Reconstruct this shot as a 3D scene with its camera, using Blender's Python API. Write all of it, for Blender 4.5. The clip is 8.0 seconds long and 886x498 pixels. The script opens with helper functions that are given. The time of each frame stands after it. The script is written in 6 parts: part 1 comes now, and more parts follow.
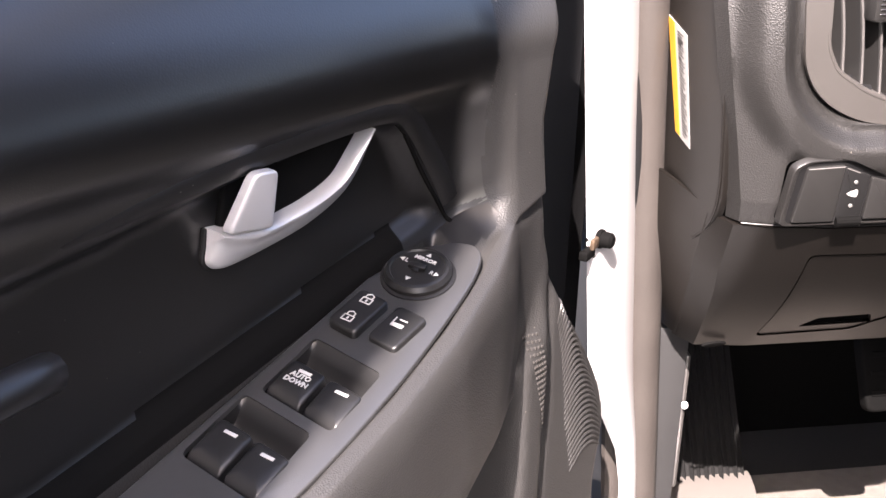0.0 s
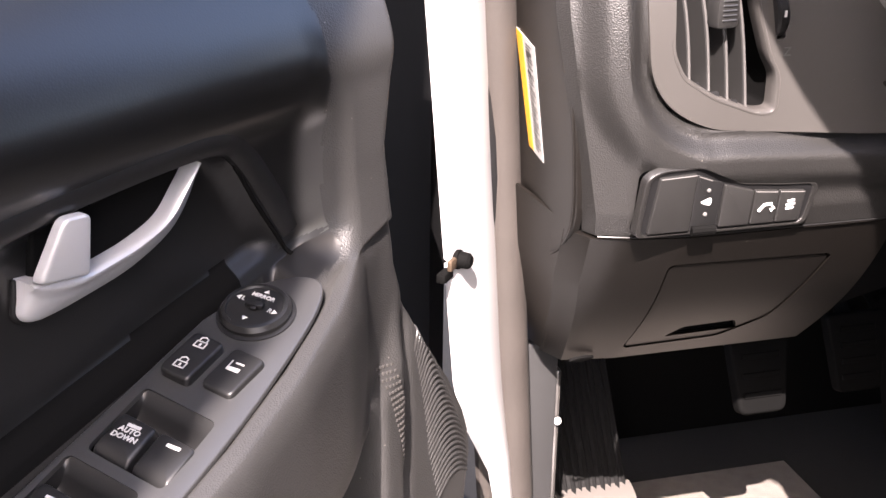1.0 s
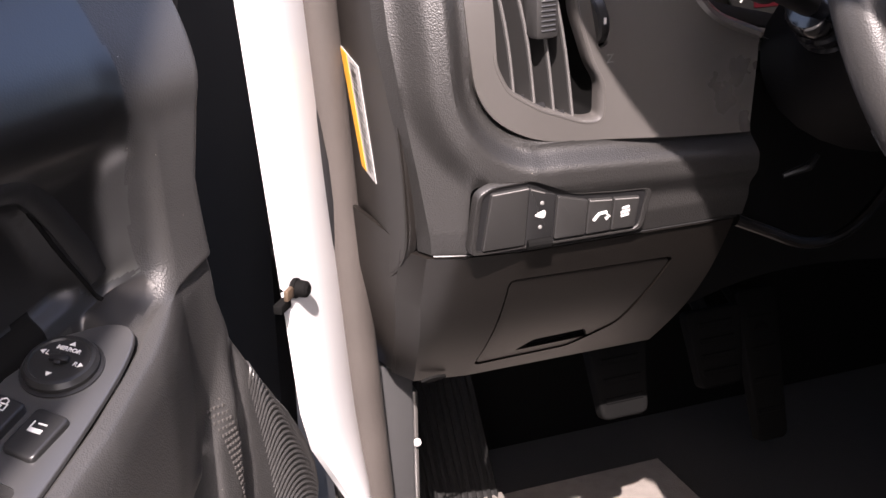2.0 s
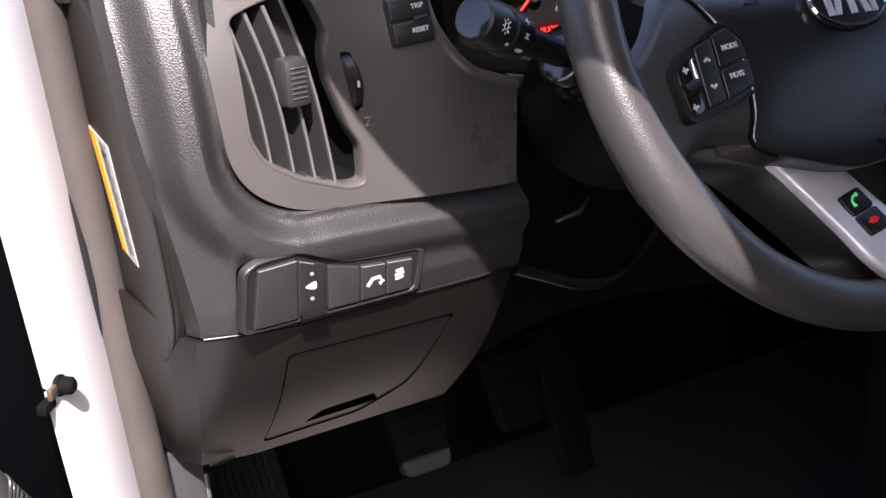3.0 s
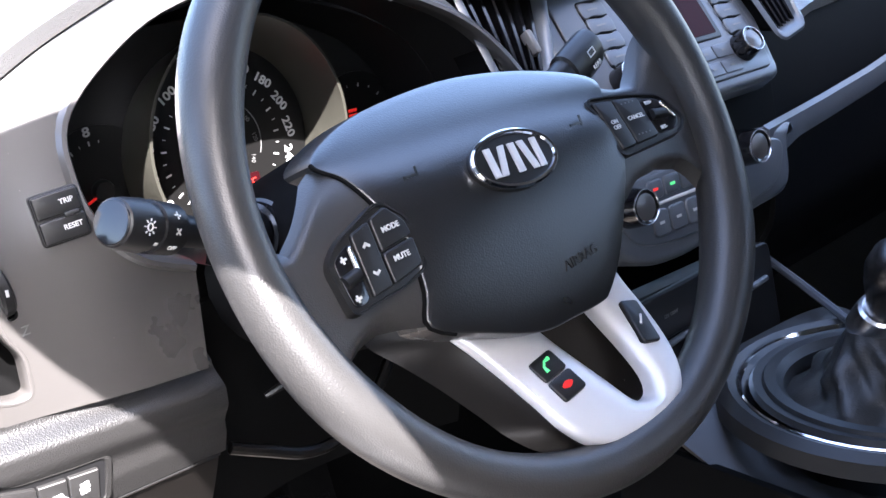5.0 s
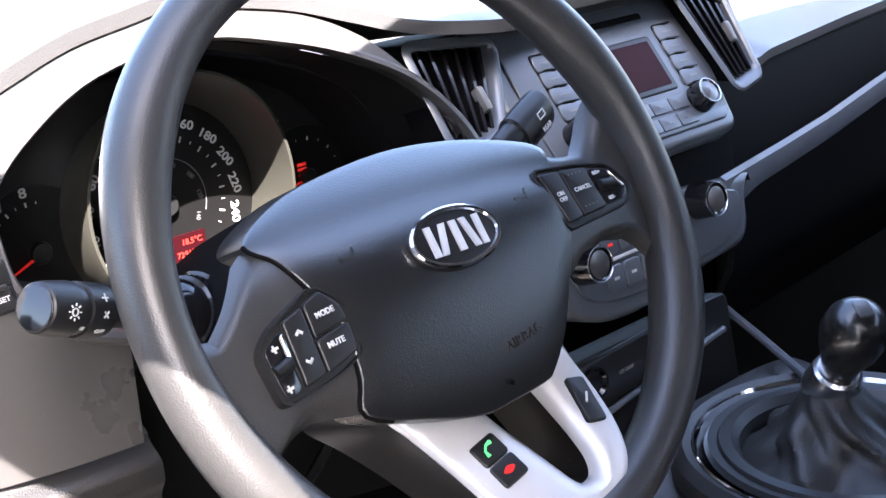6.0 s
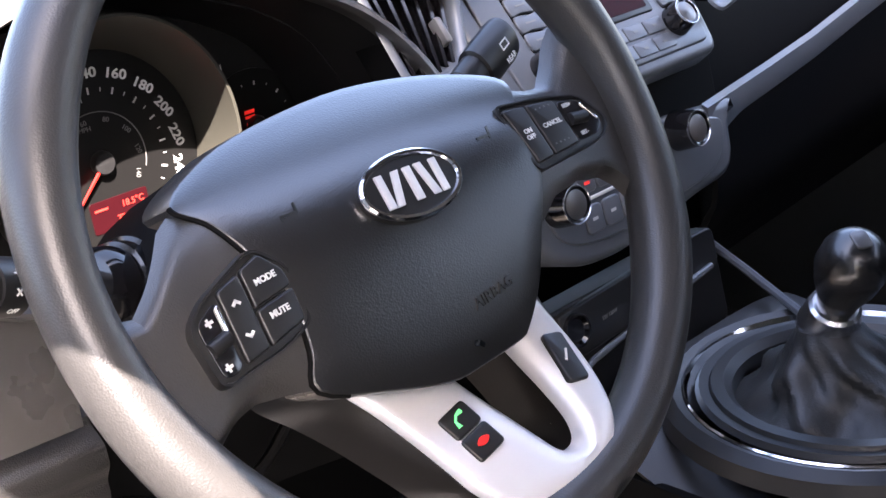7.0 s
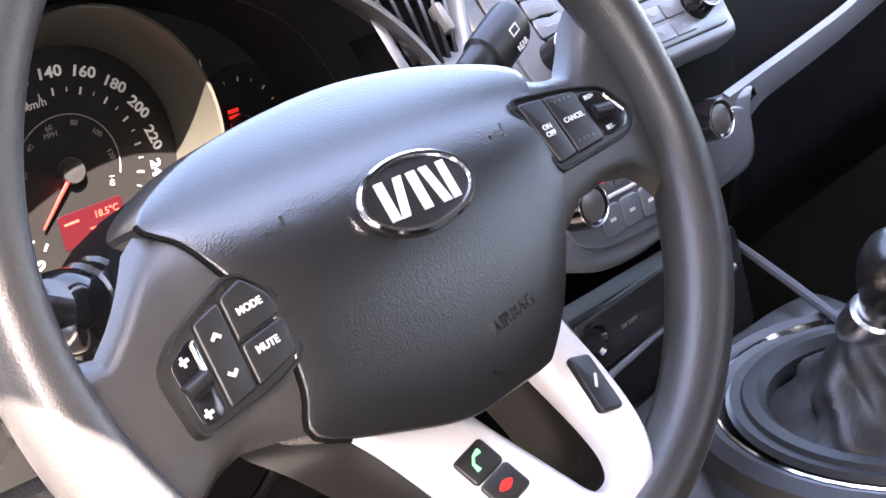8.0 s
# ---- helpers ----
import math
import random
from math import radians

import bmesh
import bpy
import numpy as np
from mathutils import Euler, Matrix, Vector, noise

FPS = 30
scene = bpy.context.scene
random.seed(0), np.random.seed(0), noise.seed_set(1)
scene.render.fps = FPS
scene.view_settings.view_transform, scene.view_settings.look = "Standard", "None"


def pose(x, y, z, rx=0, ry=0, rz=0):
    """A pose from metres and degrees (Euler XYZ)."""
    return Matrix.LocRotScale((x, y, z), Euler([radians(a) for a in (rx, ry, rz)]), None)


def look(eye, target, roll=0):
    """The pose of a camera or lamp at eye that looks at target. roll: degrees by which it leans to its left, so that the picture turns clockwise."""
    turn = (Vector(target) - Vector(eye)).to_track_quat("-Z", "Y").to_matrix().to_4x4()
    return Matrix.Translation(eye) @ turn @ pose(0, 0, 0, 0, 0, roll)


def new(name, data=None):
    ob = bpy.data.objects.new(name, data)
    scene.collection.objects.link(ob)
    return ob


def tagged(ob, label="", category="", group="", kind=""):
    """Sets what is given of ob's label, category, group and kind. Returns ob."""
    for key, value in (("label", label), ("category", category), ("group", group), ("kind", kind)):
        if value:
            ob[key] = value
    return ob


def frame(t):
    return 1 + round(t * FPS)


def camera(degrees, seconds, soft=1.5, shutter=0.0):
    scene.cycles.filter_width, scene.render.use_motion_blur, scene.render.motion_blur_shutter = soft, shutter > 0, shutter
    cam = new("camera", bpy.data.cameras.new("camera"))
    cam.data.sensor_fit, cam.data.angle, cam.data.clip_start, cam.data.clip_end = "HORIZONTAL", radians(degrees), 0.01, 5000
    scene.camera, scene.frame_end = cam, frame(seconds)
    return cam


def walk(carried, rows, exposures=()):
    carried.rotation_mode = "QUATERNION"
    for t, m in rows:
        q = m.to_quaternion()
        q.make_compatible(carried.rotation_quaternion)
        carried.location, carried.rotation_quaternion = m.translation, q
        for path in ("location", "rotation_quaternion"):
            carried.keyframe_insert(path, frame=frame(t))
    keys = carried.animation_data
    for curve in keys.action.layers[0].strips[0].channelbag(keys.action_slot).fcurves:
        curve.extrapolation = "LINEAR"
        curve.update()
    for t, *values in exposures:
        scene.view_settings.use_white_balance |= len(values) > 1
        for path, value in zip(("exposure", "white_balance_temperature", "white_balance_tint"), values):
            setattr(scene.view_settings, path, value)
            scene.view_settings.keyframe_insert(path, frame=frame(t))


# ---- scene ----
cam = camera(39.05, 8.0)
# seconds, eye (x, y, z), yaw, pitch, lean
PATH = [
    (0.0, -1.0631, -0.5686, 1.1320, -10.75, -22.41, 1.81),
    (0.5, -1.0489, -0.5567, 1.1317, -13.00, -22.30, 1.40),
    (1.0, -1.0285, -0.5444, 1.1328, -15.90, -21.94, 0.85),
    (1.2, -1.0201, -0.5414, 1.1298, -16.81, -22.02, 0.46),
    (2.3, -0.9742, -0.5288, 1.1410, -23.63, -21.32, -1.36),
    (2.5, -0.9700, -0.5249, 1.1440, -25.68, -20.95, -1.66),
    (3.0, -0.9419, -0.5189, 1.1477, -29.94, -20.40, -2.78),
    (3.5, -0.9083, -0.5227, 1.1531, -32.51, -19.83, -4.56),
    (4.0, -0.8806, -0.5212, 1.1687, -35.18, -18.76, -5.04),
    (4.5, -0.8496, -0.5147, 1.1757, -37.12, -18.45, -6.60),
    (5.0, -0.8352, -0.5077, 1.1889, -39.06, -17.94, -6.23),
    (5.2, -0.8279, -0.5052, 1.1965, -39.20, -17.98, -6.22),
    (6.3, -0.7879, -0.4928, 1.2176, -40.67, -17.53, -5.64),
    (6.5, -0.7775, -0.4830, 1.2158, -40.18, -18.06, -6.34),
    (7.0, -0.7474, -0.4566, 1.1973, -40.89, -20.39, -8.24),
    (7.5, -0.7233, -0.4244, 1.1888, -41.34, -20.74, -8.96),
    (8.0, -0.7018, -0.3956, 1.1796, -41.10, -20.68, -9.33),
]


def gaze(x, y, z, yaw, pitch, lean):
    return pose(x, y, z, 0, 0, yaw) @ pose(0, 0, 0, 90 + pitch) @ pose(0, 0, 0, 0, 0, lean)


EXPOSURE = [(0.0, 2.9, 6650, 20), (1.0, 2.9, 6700, 21), (2.5, 2.2, 6450, 22), (3.5, 2.8, 6100, 18), (4.0, 3.4, 6000, 14), (4.5, 3.8, 6000, 14), (5.0, 3.9, 6000, 14), (6.5, 4.1, 6500, 17), (7.0, 4.1, 6750, 19), (7.5, 4.55, 6950, 20), (8.0, 5.0, 7100, 21)]
walk(cam, [(t, gaze(x, y, z, a, b, c)) for t, x, y, z, a, b, c in PATH], EXPOSURE)
from mathutils.bvhtree import BVHTree

# ---- light ----
SUN = Vector((-0.281, -0.609, 0.743)).normalized()
world = bpy.data.worlds.new("sky")
scene.world = world
world.use_nodes = True
wn = world.node_tree.nodes
sky = wn.new("ShaderNodeTexSky")
sky.sky_type, sky.sun_disc = "NISHITA", False
sky.dust_density, sky.ozone_density = 3.0, 0.8
sky.sun_elevation = math.asin(SUN.z)
sky.sun_rotation = math.atan2(SUN.x, SUN.y)
world.node_tree.links.new(sky.outputs[0], wn["Background"].inputs[0])
wn["Background"].inputs[1].default_value = 0.125
sun_data = bpy.data.lights.new("sun", "SUN")
sun_data.energy, sun_data.angle, sun_data.color = 5.0, radians(0.35), (1.0, 0.92, 0.85)
sun = new("sun", sun_data)
sun.matrix_world = look(SUN * 20, (0, 0, 0))


# ---- materials ----
def material(name, colour, rough=0.5, metal=0.0, vary=0.15, scale=8.0, bump=0.0, bump_scale=400.0, kind="noise", spec=0.5, dust=0.0, coat=0.0):
    """A surface with large stains, fine grain relief and, where asked, dust specks."""
    mat = bpy.data.materials.new(name)
    mat.use_nodes = True
    nt = mat.node_tree
    n, l = nt.nodes, nt.links
    b = n["Principled BSDF"]
    b.inputs["Metallic"].default_value = metal
    b.inputs["Specular IOR Level"].default_value = spec
    b.inputs["Coat Weight"].default_value = coat
    tc = n.new("ShaderNodeTexCoord")
    big = n.new("ShaderNodeTexNoise")
    big.inputs["Scale"].default_value, big.inputs["Detail"].default_value = scale, 5
    l.new(tc.outputs["Object"], big.inputs["Vector"])
    ramp = n.new("ShaderNodeMix")
    ramp.data_type = "RGBA"
    ramp.inputs[6].default_value = (*[c * (1 - vary) for c in colour], 1)
    ramp.inputs[7].default_value = (*[min(1, c * (1 + vary)) for c in colour], 1)
    l.new(big.outputs[0], ramp.inputs[0])
    out = ramp.outputs[2]
    if dust:
        sp = n.new("ShaderNodeTexVoronoi")
        sp.inputs["Scale"].default_value = 110
        l.new(tc.outputs["Object"], sp.inputs["Vector"])
        lim = n.new("ShaderNodeMath")
        lim.operation, lim.inputs[1].default_value = "LESS_THAN", 0.034
        l.new(sp.outputs["Distance"], lim.inputs[0])
        wh = n.new("ShaderNodeTexWhiteNoise")
        l.new(sp.outputs["Position"], wh.inputs["Vector"])
        pick = n.new("ShaderNodeMath")
        pick.operation, pick.inputs[1].default_value = "LESS_THAN", 0.3
        l.new(wh.outputs["Value"], pick.inputs[0])
        both = n.new("ShaderNodeMath")
        both.operation = "MULTIPLY"
        l.new(lim.outputs[0], both.inputs[0])
        l.new(pick.outputs[0], both.inputs[1])
        amt = n.new("ShaderNodeMath")
        amt.operation, amt.inputs[1].default_value = "MULTIPLY", dust
        l.new(both.outputs[0], amt.inputs[0])
        dm = n.new("ShaderNodeMix")
        dm.data_type = "RGBA"
        dm.inputs[7].default_value = (0.55, 0.5, 0.44, 1)
        l.new(amt.outputs[0], dm.inputs[0])
        l.new(out, dm.inputs[6])
        out = dm.outputs[2]
    l.new(out, b.inputs["Base Color"])
    rr = n.new("ShaderNodeMapRange")
    rr.inputs[3].default_value, rr.inputs[4].default_value = max(0.02, rough - 0.05), min(1, rough + 0.05)
    l.new(big.outputs[0], rr.inputs[0])
    l.new(rr.outputs[0], b.inputs["Roughness"])
    if bump:
        bp = n.new("ShaderNodeBump")
        bp.inputs["Strength"].default_value, bp.inputs["Distance"].default_value = bump, 0.0006
        if kind == "leather":
            g = n.new("ShaderNodeTexVoronoi")
            g.feature = "F1"
            g.inputs["Scale"].default_value = bump_scale
            l.new(tc.outputs["Object"], g.inputs["Vector"])
            l.new(g.outputs["Distance"], bp.inputs["Height"])
        elif kind == "ribs":
            g = n.new("ShaderNodeTexWave")
            g.inputs["Scale"].default_value = bump_scale
            l.new(tc.outputs["Object"], g.inputs["Vector"])
            l.new(g.outputs[0], bp.inputs["Height"])
        else:
            g = n.new("ShaderNodeTexNoise")
            g.inputs["Scale"].default_value, g.inputs["Detail"].default_value = bump_scale, 3
            l.new(tc.outputs["Object"], g.inputs["Vector"])
            l.new(g.outputs[0], bp.inputs["Height"])
        l.new(bp.outputs[0], b.inputs["Normal"])
    return mat


def glow(name, colour, strength):
    mat = material(name, colour, 0.4, vary=0.02)
    b = mat.node_tree.nodes["Principled BSDF"]
    b.inputs["Emission Color"].default_value = (*colour, 1)
    b.inputs["Emission Strength"].default_value = strength
    return mat


GRAIN = material("grained_plastic", (0.0125, 0.0121, 0.0117), 0.41, bump=0.35, bump_scale=1000, kind="leather", dust=0.3, spec=0.6)
RIM = material("moulded_rim", (0.026, 0.0253, 0.0247), 0.36, bump=0.17, bump_scale=1000, kind="leather", dust=0.12, spec=0.5)
PAD = material("airbag_skin", (0.0062, 0.0062, 0.0063), 0.28, bump=0.17, bump_scale=1000, kind="leather", dust=0.1, spec=1.0)
SATIN = material("satin_trim", (0.050, 0.047, 0.0445), 0.29, dust=0.2, spec=1.0)
LOWER = material("lower_plastic", (0.0062, 0.0053, 0.0046), 0.36, bump=0.08, bump_scale=900, kind="leather", dust=0.3, spec=0.3)
DOORSKIN = material("door_skin", (0.025, 0.0245, 0.024), 0.40, bump=0.3, bump_scale=1000, kind="leather", dust=0.45, spec=0.4)
# Smooth upper door skin, darker too for the shadow lying on it.
DOOR_SOFT_SHADED = material("soft_door_skin_shaded", (0.006, 0.006, 0.0062), 0.31, bump=0.05, bump_scale=900, kind="leather", dust=0.15, spec=0.9)
PLATE = material("switch_plate", (0.026, 0.026, 0.0265), 0.33, bump=0.12, bump_scale=1500, dust=0.4, spec=0.9)
BUTTON = material("button_plastic", (0.011, 0.011, 0.0113), 0.34, bump=0.08, bump_scale=1500, dust=0.3, spec=0.4)
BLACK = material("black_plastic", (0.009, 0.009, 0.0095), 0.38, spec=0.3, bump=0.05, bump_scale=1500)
DIAL_FACE = material("dial_face", (0.0042, 0.0041, 0.004), 0.42, vary=0.08, spec=0.25)
VENT_SLAT = material("vent_slat", (0.013, 0.0127, 0.0125), 0.4, vary=0.1)
# Dash top paler than the frame: sun on it is in the colour.
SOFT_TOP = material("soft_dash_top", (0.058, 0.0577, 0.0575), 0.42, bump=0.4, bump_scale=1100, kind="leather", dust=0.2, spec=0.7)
SWITCH = material("switch_face", (0.018, 0.0177, 0.0174), 0.38, bump=0.06, bump_scale=1500, dust=0.3)
# Pale tone for painted edge highlights; also the grey centre vent sliders.
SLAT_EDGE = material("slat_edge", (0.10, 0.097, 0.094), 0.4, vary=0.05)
# Footrest ramp colour, darkened for the shade on it.
RIBBED = material("shaded_ribs", (0.008, 0.008, 0.008), 0.8, spec=0.15)
GLOSS = material("gloss_black", (0.006, 0.006, 0.007), 0.12)
KNOB = material("gear_knob_skin", (0.009, 0.0088, 0.0088), 0.26, spec=0.7)
# Near-black: shade painted into recesses, and black rubber, bolts and joints.
DEEP = material("shade_and_black", (0.003, 0.003, 0.003), 0.8, spec=0.06)
SILVER = material("silver_paint", (0.55, 0.55, 0.56), 0.36, metal=0.35, vary=0.04, bump=0.05, bump_scale=2500)
STEEL_BRIGHT = material("brushed_collar", (0.62, 0.62, 0.63), 0.24, metal=1.0, vary=0.1)
CHROME = material("chrome", (0.85, 0.85, 0.87), 0.1, metal=1.0, vary=0.03)
BLUEGREY = material("stack_trim", (0.084, 0.094, 0.108), 0.32, metal=0.2, vary=0.06, bump=0.06, bump_scale=2000)
WHITE = material("white_body_paint", (0.49, 0.49, 0.495), 0.2, vary=0.04, coat=0.6)
# Footrest's lower end, paler for the sun on it.
TREAD = material("sunlit_tread", (0.075, 0.068, 0.062), 0.85, spec=0.2)
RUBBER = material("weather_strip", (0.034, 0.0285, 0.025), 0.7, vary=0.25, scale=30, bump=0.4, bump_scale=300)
# One carpet in two tones: dark for shade, pale for the sunlit floor.
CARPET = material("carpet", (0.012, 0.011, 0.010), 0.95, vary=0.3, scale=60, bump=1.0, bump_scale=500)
SUN_PATCH = material("sunlit_carpet", (0.11, 0.098, 0.088), 0.95, vary=0.3, scale=60, bump=1.0, bump_scale=500)
BOOT = material("shift_boot", (0.017, 0.0168, 0.0165), 0.45, bump=0.3, bump_scale=600, kind="leather", spec=0.45)
CONSOLE = material("console_plastic", (0.012, 0.012, 0.0124), 0.40, spec=0.35, bump=0.1, bump_scale=900, kind="leather")
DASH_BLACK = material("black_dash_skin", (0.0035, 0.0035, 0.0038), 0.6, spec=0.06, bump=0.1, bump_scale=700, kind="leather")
INK = material("white_print", (0.44, 0.44, 0.43), 0.5, vary=0.03)
GREY_INK = material("grey_print", (0.12, 0.12, 0.117), 0.5, vary=0.03)
GREEN = glow("green_symbol", (0.1, 0.7, 0.2), 0.06)
RED = glow("red_symbol", (0.45, 0.012, 0.008), 0.03)
RED_LCD = glow("red_display", (0.8, 0.03, 0.02), 0.025)
LCD = material("display_glass", (0.016, 0.002, 0.003), 0.35, spec=0.06)
YELLOW = material("label_yellow", (0.42, 0.2, 0.012), 0.5, vary=0.06)
LABEL = material("label_paper", (0.24, 0.235, 0.23), 0.5, vary=0.06)
DIAL_RING = material("dial_ring", (0.032, 0.031, 0.025), 0.35, vary=0.05)
STEEL = material("worn_steel", (0.14, 0.10, 0.07), 0.45, metal=0.7, vary=0.4, scale=60)
ASPHALT = material("asphalt", (0.05, 0.049, 0.047), 0.9, vary=0.3, scale=6, bump=1.0, bump_scale=120)
WALL = material("dark_wall", (0.11, 0.10, 0.09), 0.9, vary=0.15, scale=3, bump=0.4, bump_scale=200)
ROOF = material("roof_lining", (0.13, 0.128, 0.124), 0.9, bump=0.3, bump_scale=600)


# ---- mesh helpers ----
def thing(name, at, label, category, group="", kind=""):
    ob = new(name)
    ob.empty_display_size = 0.05
    ob.matrix_basis = Matrix.Translation(at)
    return tagged(ob, label, category, group, kind)


def part(name, bm, mat, parent=None, label="", smooth=35, m=None):
    """Links a bmesh, given in world places, as one mesh under parent."""
    if m is not None:
        bm.transform(m)
        if m.determinant() < 0:
            bmesh.ops.reverse_faces(bm, faces=bm.faces)
    bm.normal_update()
    for fc in bm.faces:
        fc.smooth = smooth > 0
    if smooth:
        for e in bm.edges:
            e.smooth = not (len(e.link_faces) == 2 and e.calc_face_angle(0) > radians(smooth))
    me = bpy.data.meshes.new(name)
    bm.to_mesh(me)
    bm.free()
    me.materials.append(mat)
    ob = new(name, me)
    if parent is not None:
        ob.parent = parent
        if parent.type == "EMPTY":
            ob.matrix_parent_inverse = parent.matrix_basis.inverted()
    if label:
        ob["label"] = label
    return ob


def structure(name, bm, mat, label, category, **k):
    return tagged(part(name, bm, mat, **k), label, category, kind="structure")


def smooth_loop(pts, n=8):
    """A closed Catmull-Rom curve through 2D or 3D points."""
    out, k = [], len(pts)
    P = [Vector(p) for p in pts]
    for i in range(k):
        a, b, c, d = P[i - 1], P[i], P[(i + 1) % k], P[(i + 2) % k]
        for j in range(n):
            t = j / n
            out.append(0.5 * (2 * b + (c - a) * t + (2 * a - 5 * b + 4 * c - d) * t * t + (3 * b - a - 3 * c + d) * t ** 3))
    return out


def smooth_path(pts, n=8):
    P = [Vector(p) for p in pts]
    P = [2 * P[0] - P[1]] + P + [2 * P[-1] - P[-2]]
    out = []
    for i in range(1, len(P) - 2):
        a, b, c, d = P[i - 1:i + 3]
        for j in range(n):
            t = j / n
            out.append(0.5 * (2 * b + (c - a) * t + (2 * a - 5 * b + 4 * c - d) * t * t + (3 * b - a - 3 * c + d) * t ** 3))
    return out + [P[-2]]


def rounded(pts, r, n=4):
    """A polygon's corners rounded by r."""
    out, k = [], len(pts)
    P = [Vector(p) for p in pts]
    for i in range(k):
        a, b, c = P[i - 1], P[i], P[(i + 1) % k]
        u, v = (a - b), (c - b)
        q = min(r, u.length * 0.45, v.length * 0.45)
        s, e = b + u.normalized() * q, b + v.normalized() * q
        for j in range(n + 1):
            t = j / n
            out.append((1 - t) ** 2 * s + 2 * t * (1 - t) * b + t * t * e)
    return out


def rect(w, h):
    return [(-w / 2, -h / 2), (w / 2, -h / 2), (w / 2, h / 2), (-w / 2, h / 2)]


def shrink(loop, d):
    """A 2D loop, anticlockwise, moved inwards by d."""
    out, k = [], len(loop)
    for i in range(k):
        t = (loop[(i + 1) % k] - loop[i - 1])
        t = t.normalized() if t.length > 1e-9 else Vector((1, 0))
        out.append(loop[i] + Vector((-t.y, t.x)) * d)
    return out


def rings(loops, caps=(True, True)):
    """A closed tube of faces through equal loops of 3D points."""
    bm = bmesh.new()
    vs = [[bm.verts.new(p) for p in lp] for lp in loops]
    k = len(loops[0])
    for a, b in zip(vs, vs[1:]):
        for i in range(k):
            bm.faces.new((a[i], a[(i + 1) % k], b[(i + 1) % k], b[i]))
    if caps[0]:
        bm.faces.new(vs[0][::-1])
    if caps[1]:
        bm.faces.new(vs[-1])
    bmesh.ops.recalc_face_normals(bm, faces=bm.faces)
    return bm


def slab(loop, z0, z1, bevel=0.001, steps=3):
    """A plate with this 2D outline from z0 to z1, its upper edge rounded by bevel."""
    lp = [Vector(p) for p in loop]
    area = sum(lp[i - 1].x * lp[i].y - lp[i].x * lp[i - 1].y for i in range(len(lp)))
    if area < 0:
        lp = lp[::-1]
    L = [[(p.x, p.y, z0) for p in lp]]
    for j in range(steps + 1):
        a = j / steps * math.pi / 2
        q = shrink(lp, bevel * (1 - math.cos(a)))
        L.append([(p.x, p.y, z1 - bevel + bevel * math.sin(a)) for p in q])
    return rings(L)


def box(x0, x1, y0, y1, z0, z1, bevel=0.0, seg=2):
    bm = bmesh.new()
    bmesh.ops.create_cube(bm, size=1, matrix=Matrix.Translation(((x0 + x1) / 2, (y0 + y1) / 2, (z0 + z1) / 2)) @ Matrix.Diagonal((x1 - x0, y1 - y0, z1 - z0, 1)))
    if bevel:
        bmesh.ops.bevel(bm, geom=bm.edges[:], offset=bevel, segments=seg, affect="EDGES", profile=0.5)
    return bm


def tube(path, radius, n=12, caps=(True, True), squash=None, up=(0, 0, 1)):
    """A round bar along a path; radius a number or one a point; squash: (side, up) factors."""
    P = [Vector(p) for p in path]
    L = []
    for i, p in enumerate(P):
        t = (P[min(i + 1, len(P) - 1)] - P[max(i - 1, 0)]).normalized()
        s = t.cross(Vector(up))
        s = s.normalized() if s.length > 1e-4 else Vector((1, 0, 0))
        u = s.cross(t)
        r = radius if isinstance(radius, (int, float)) else radius[i]
        f = squash or (1, 1)
        L.append([p + s * (r * f[0] * math.cos(a)) + u * (r * f[1] * math.sin(a)) for a in [2 * math.pi * j / n for j in range(n)]])
    return rings(L, caps)


def revolve(profile, n=32):
    """Turns (radius, height) round z."""
    return rings([[(r * math.cos(a), r * math.sin(a), z) for a in [2 * math.pi * j / n for j in range(n)]] for r, z in profile], caps=(profile[0][0] > 1e-5, profile[-1][0] > 1e-5))


def sheet(fn, nu, nv, thick=0.003):
    """A curved plate through fn(u, v), u and v from 0 to 1."""
    bm = bmesh.new()
    vs = [[bm.verts.new(fn(i / nu, j / nv)) for j in range(nv + 1)] for i in range(nu + 1)]
    for i in range(nu):
        for j in range(nv):
            bm.faces.new((vs[i][j], vs[i + 1][j], vs[i + 1][j + 1], vs[i][j + 1]))
    bm.normal_update()
    if thick:
        bmesh.ops.solidify(bm, geom=bm.faces[:], thickness=thick)
    return bm


def joined(*bms):
    out = bmesh.new()
    for b in bms:
        me = bpy.data.meshes.new("tmp")
        b.to_mesh(me)
        b.free()
        out.from_mesh(me)
        bpy.data.meshes.remove(me)
    return out


def carve(bm, *cutters):
    """Boolean work: cutters are (operation, bmesh)."""
    def temp(b):
        bmesh.ops.recalc_face_normals(b, faces=b.faces)
        me = bpy.data.meshes.new("tmp")
        b.to_mesh(me)
        b.free()
        return new("tmp", me)
    base = temp(bm)
    obs = []
    for op, c in cutters:
        o = temp(c)
        obs.append(o)
        md = base.modifiers.new("cut", "BOOLEAN")
        md.operation, md.object, md.solver = op, o, "EXACT"
    dg = bpy.context.evaluated_depsgraph_get()
    dg.update()
    me = bpy.data.meshes.new_from_object(base.evaluated_get(dg))
    out = bmesh.new()
    out.from_mesh(me)
    for o in [base] + obs:
        d = o.data
        bpy.data.objects.remove(o)
        bpy.data.meshes.remove(d)
    bpy.data.meshes.remove(me)
    return out


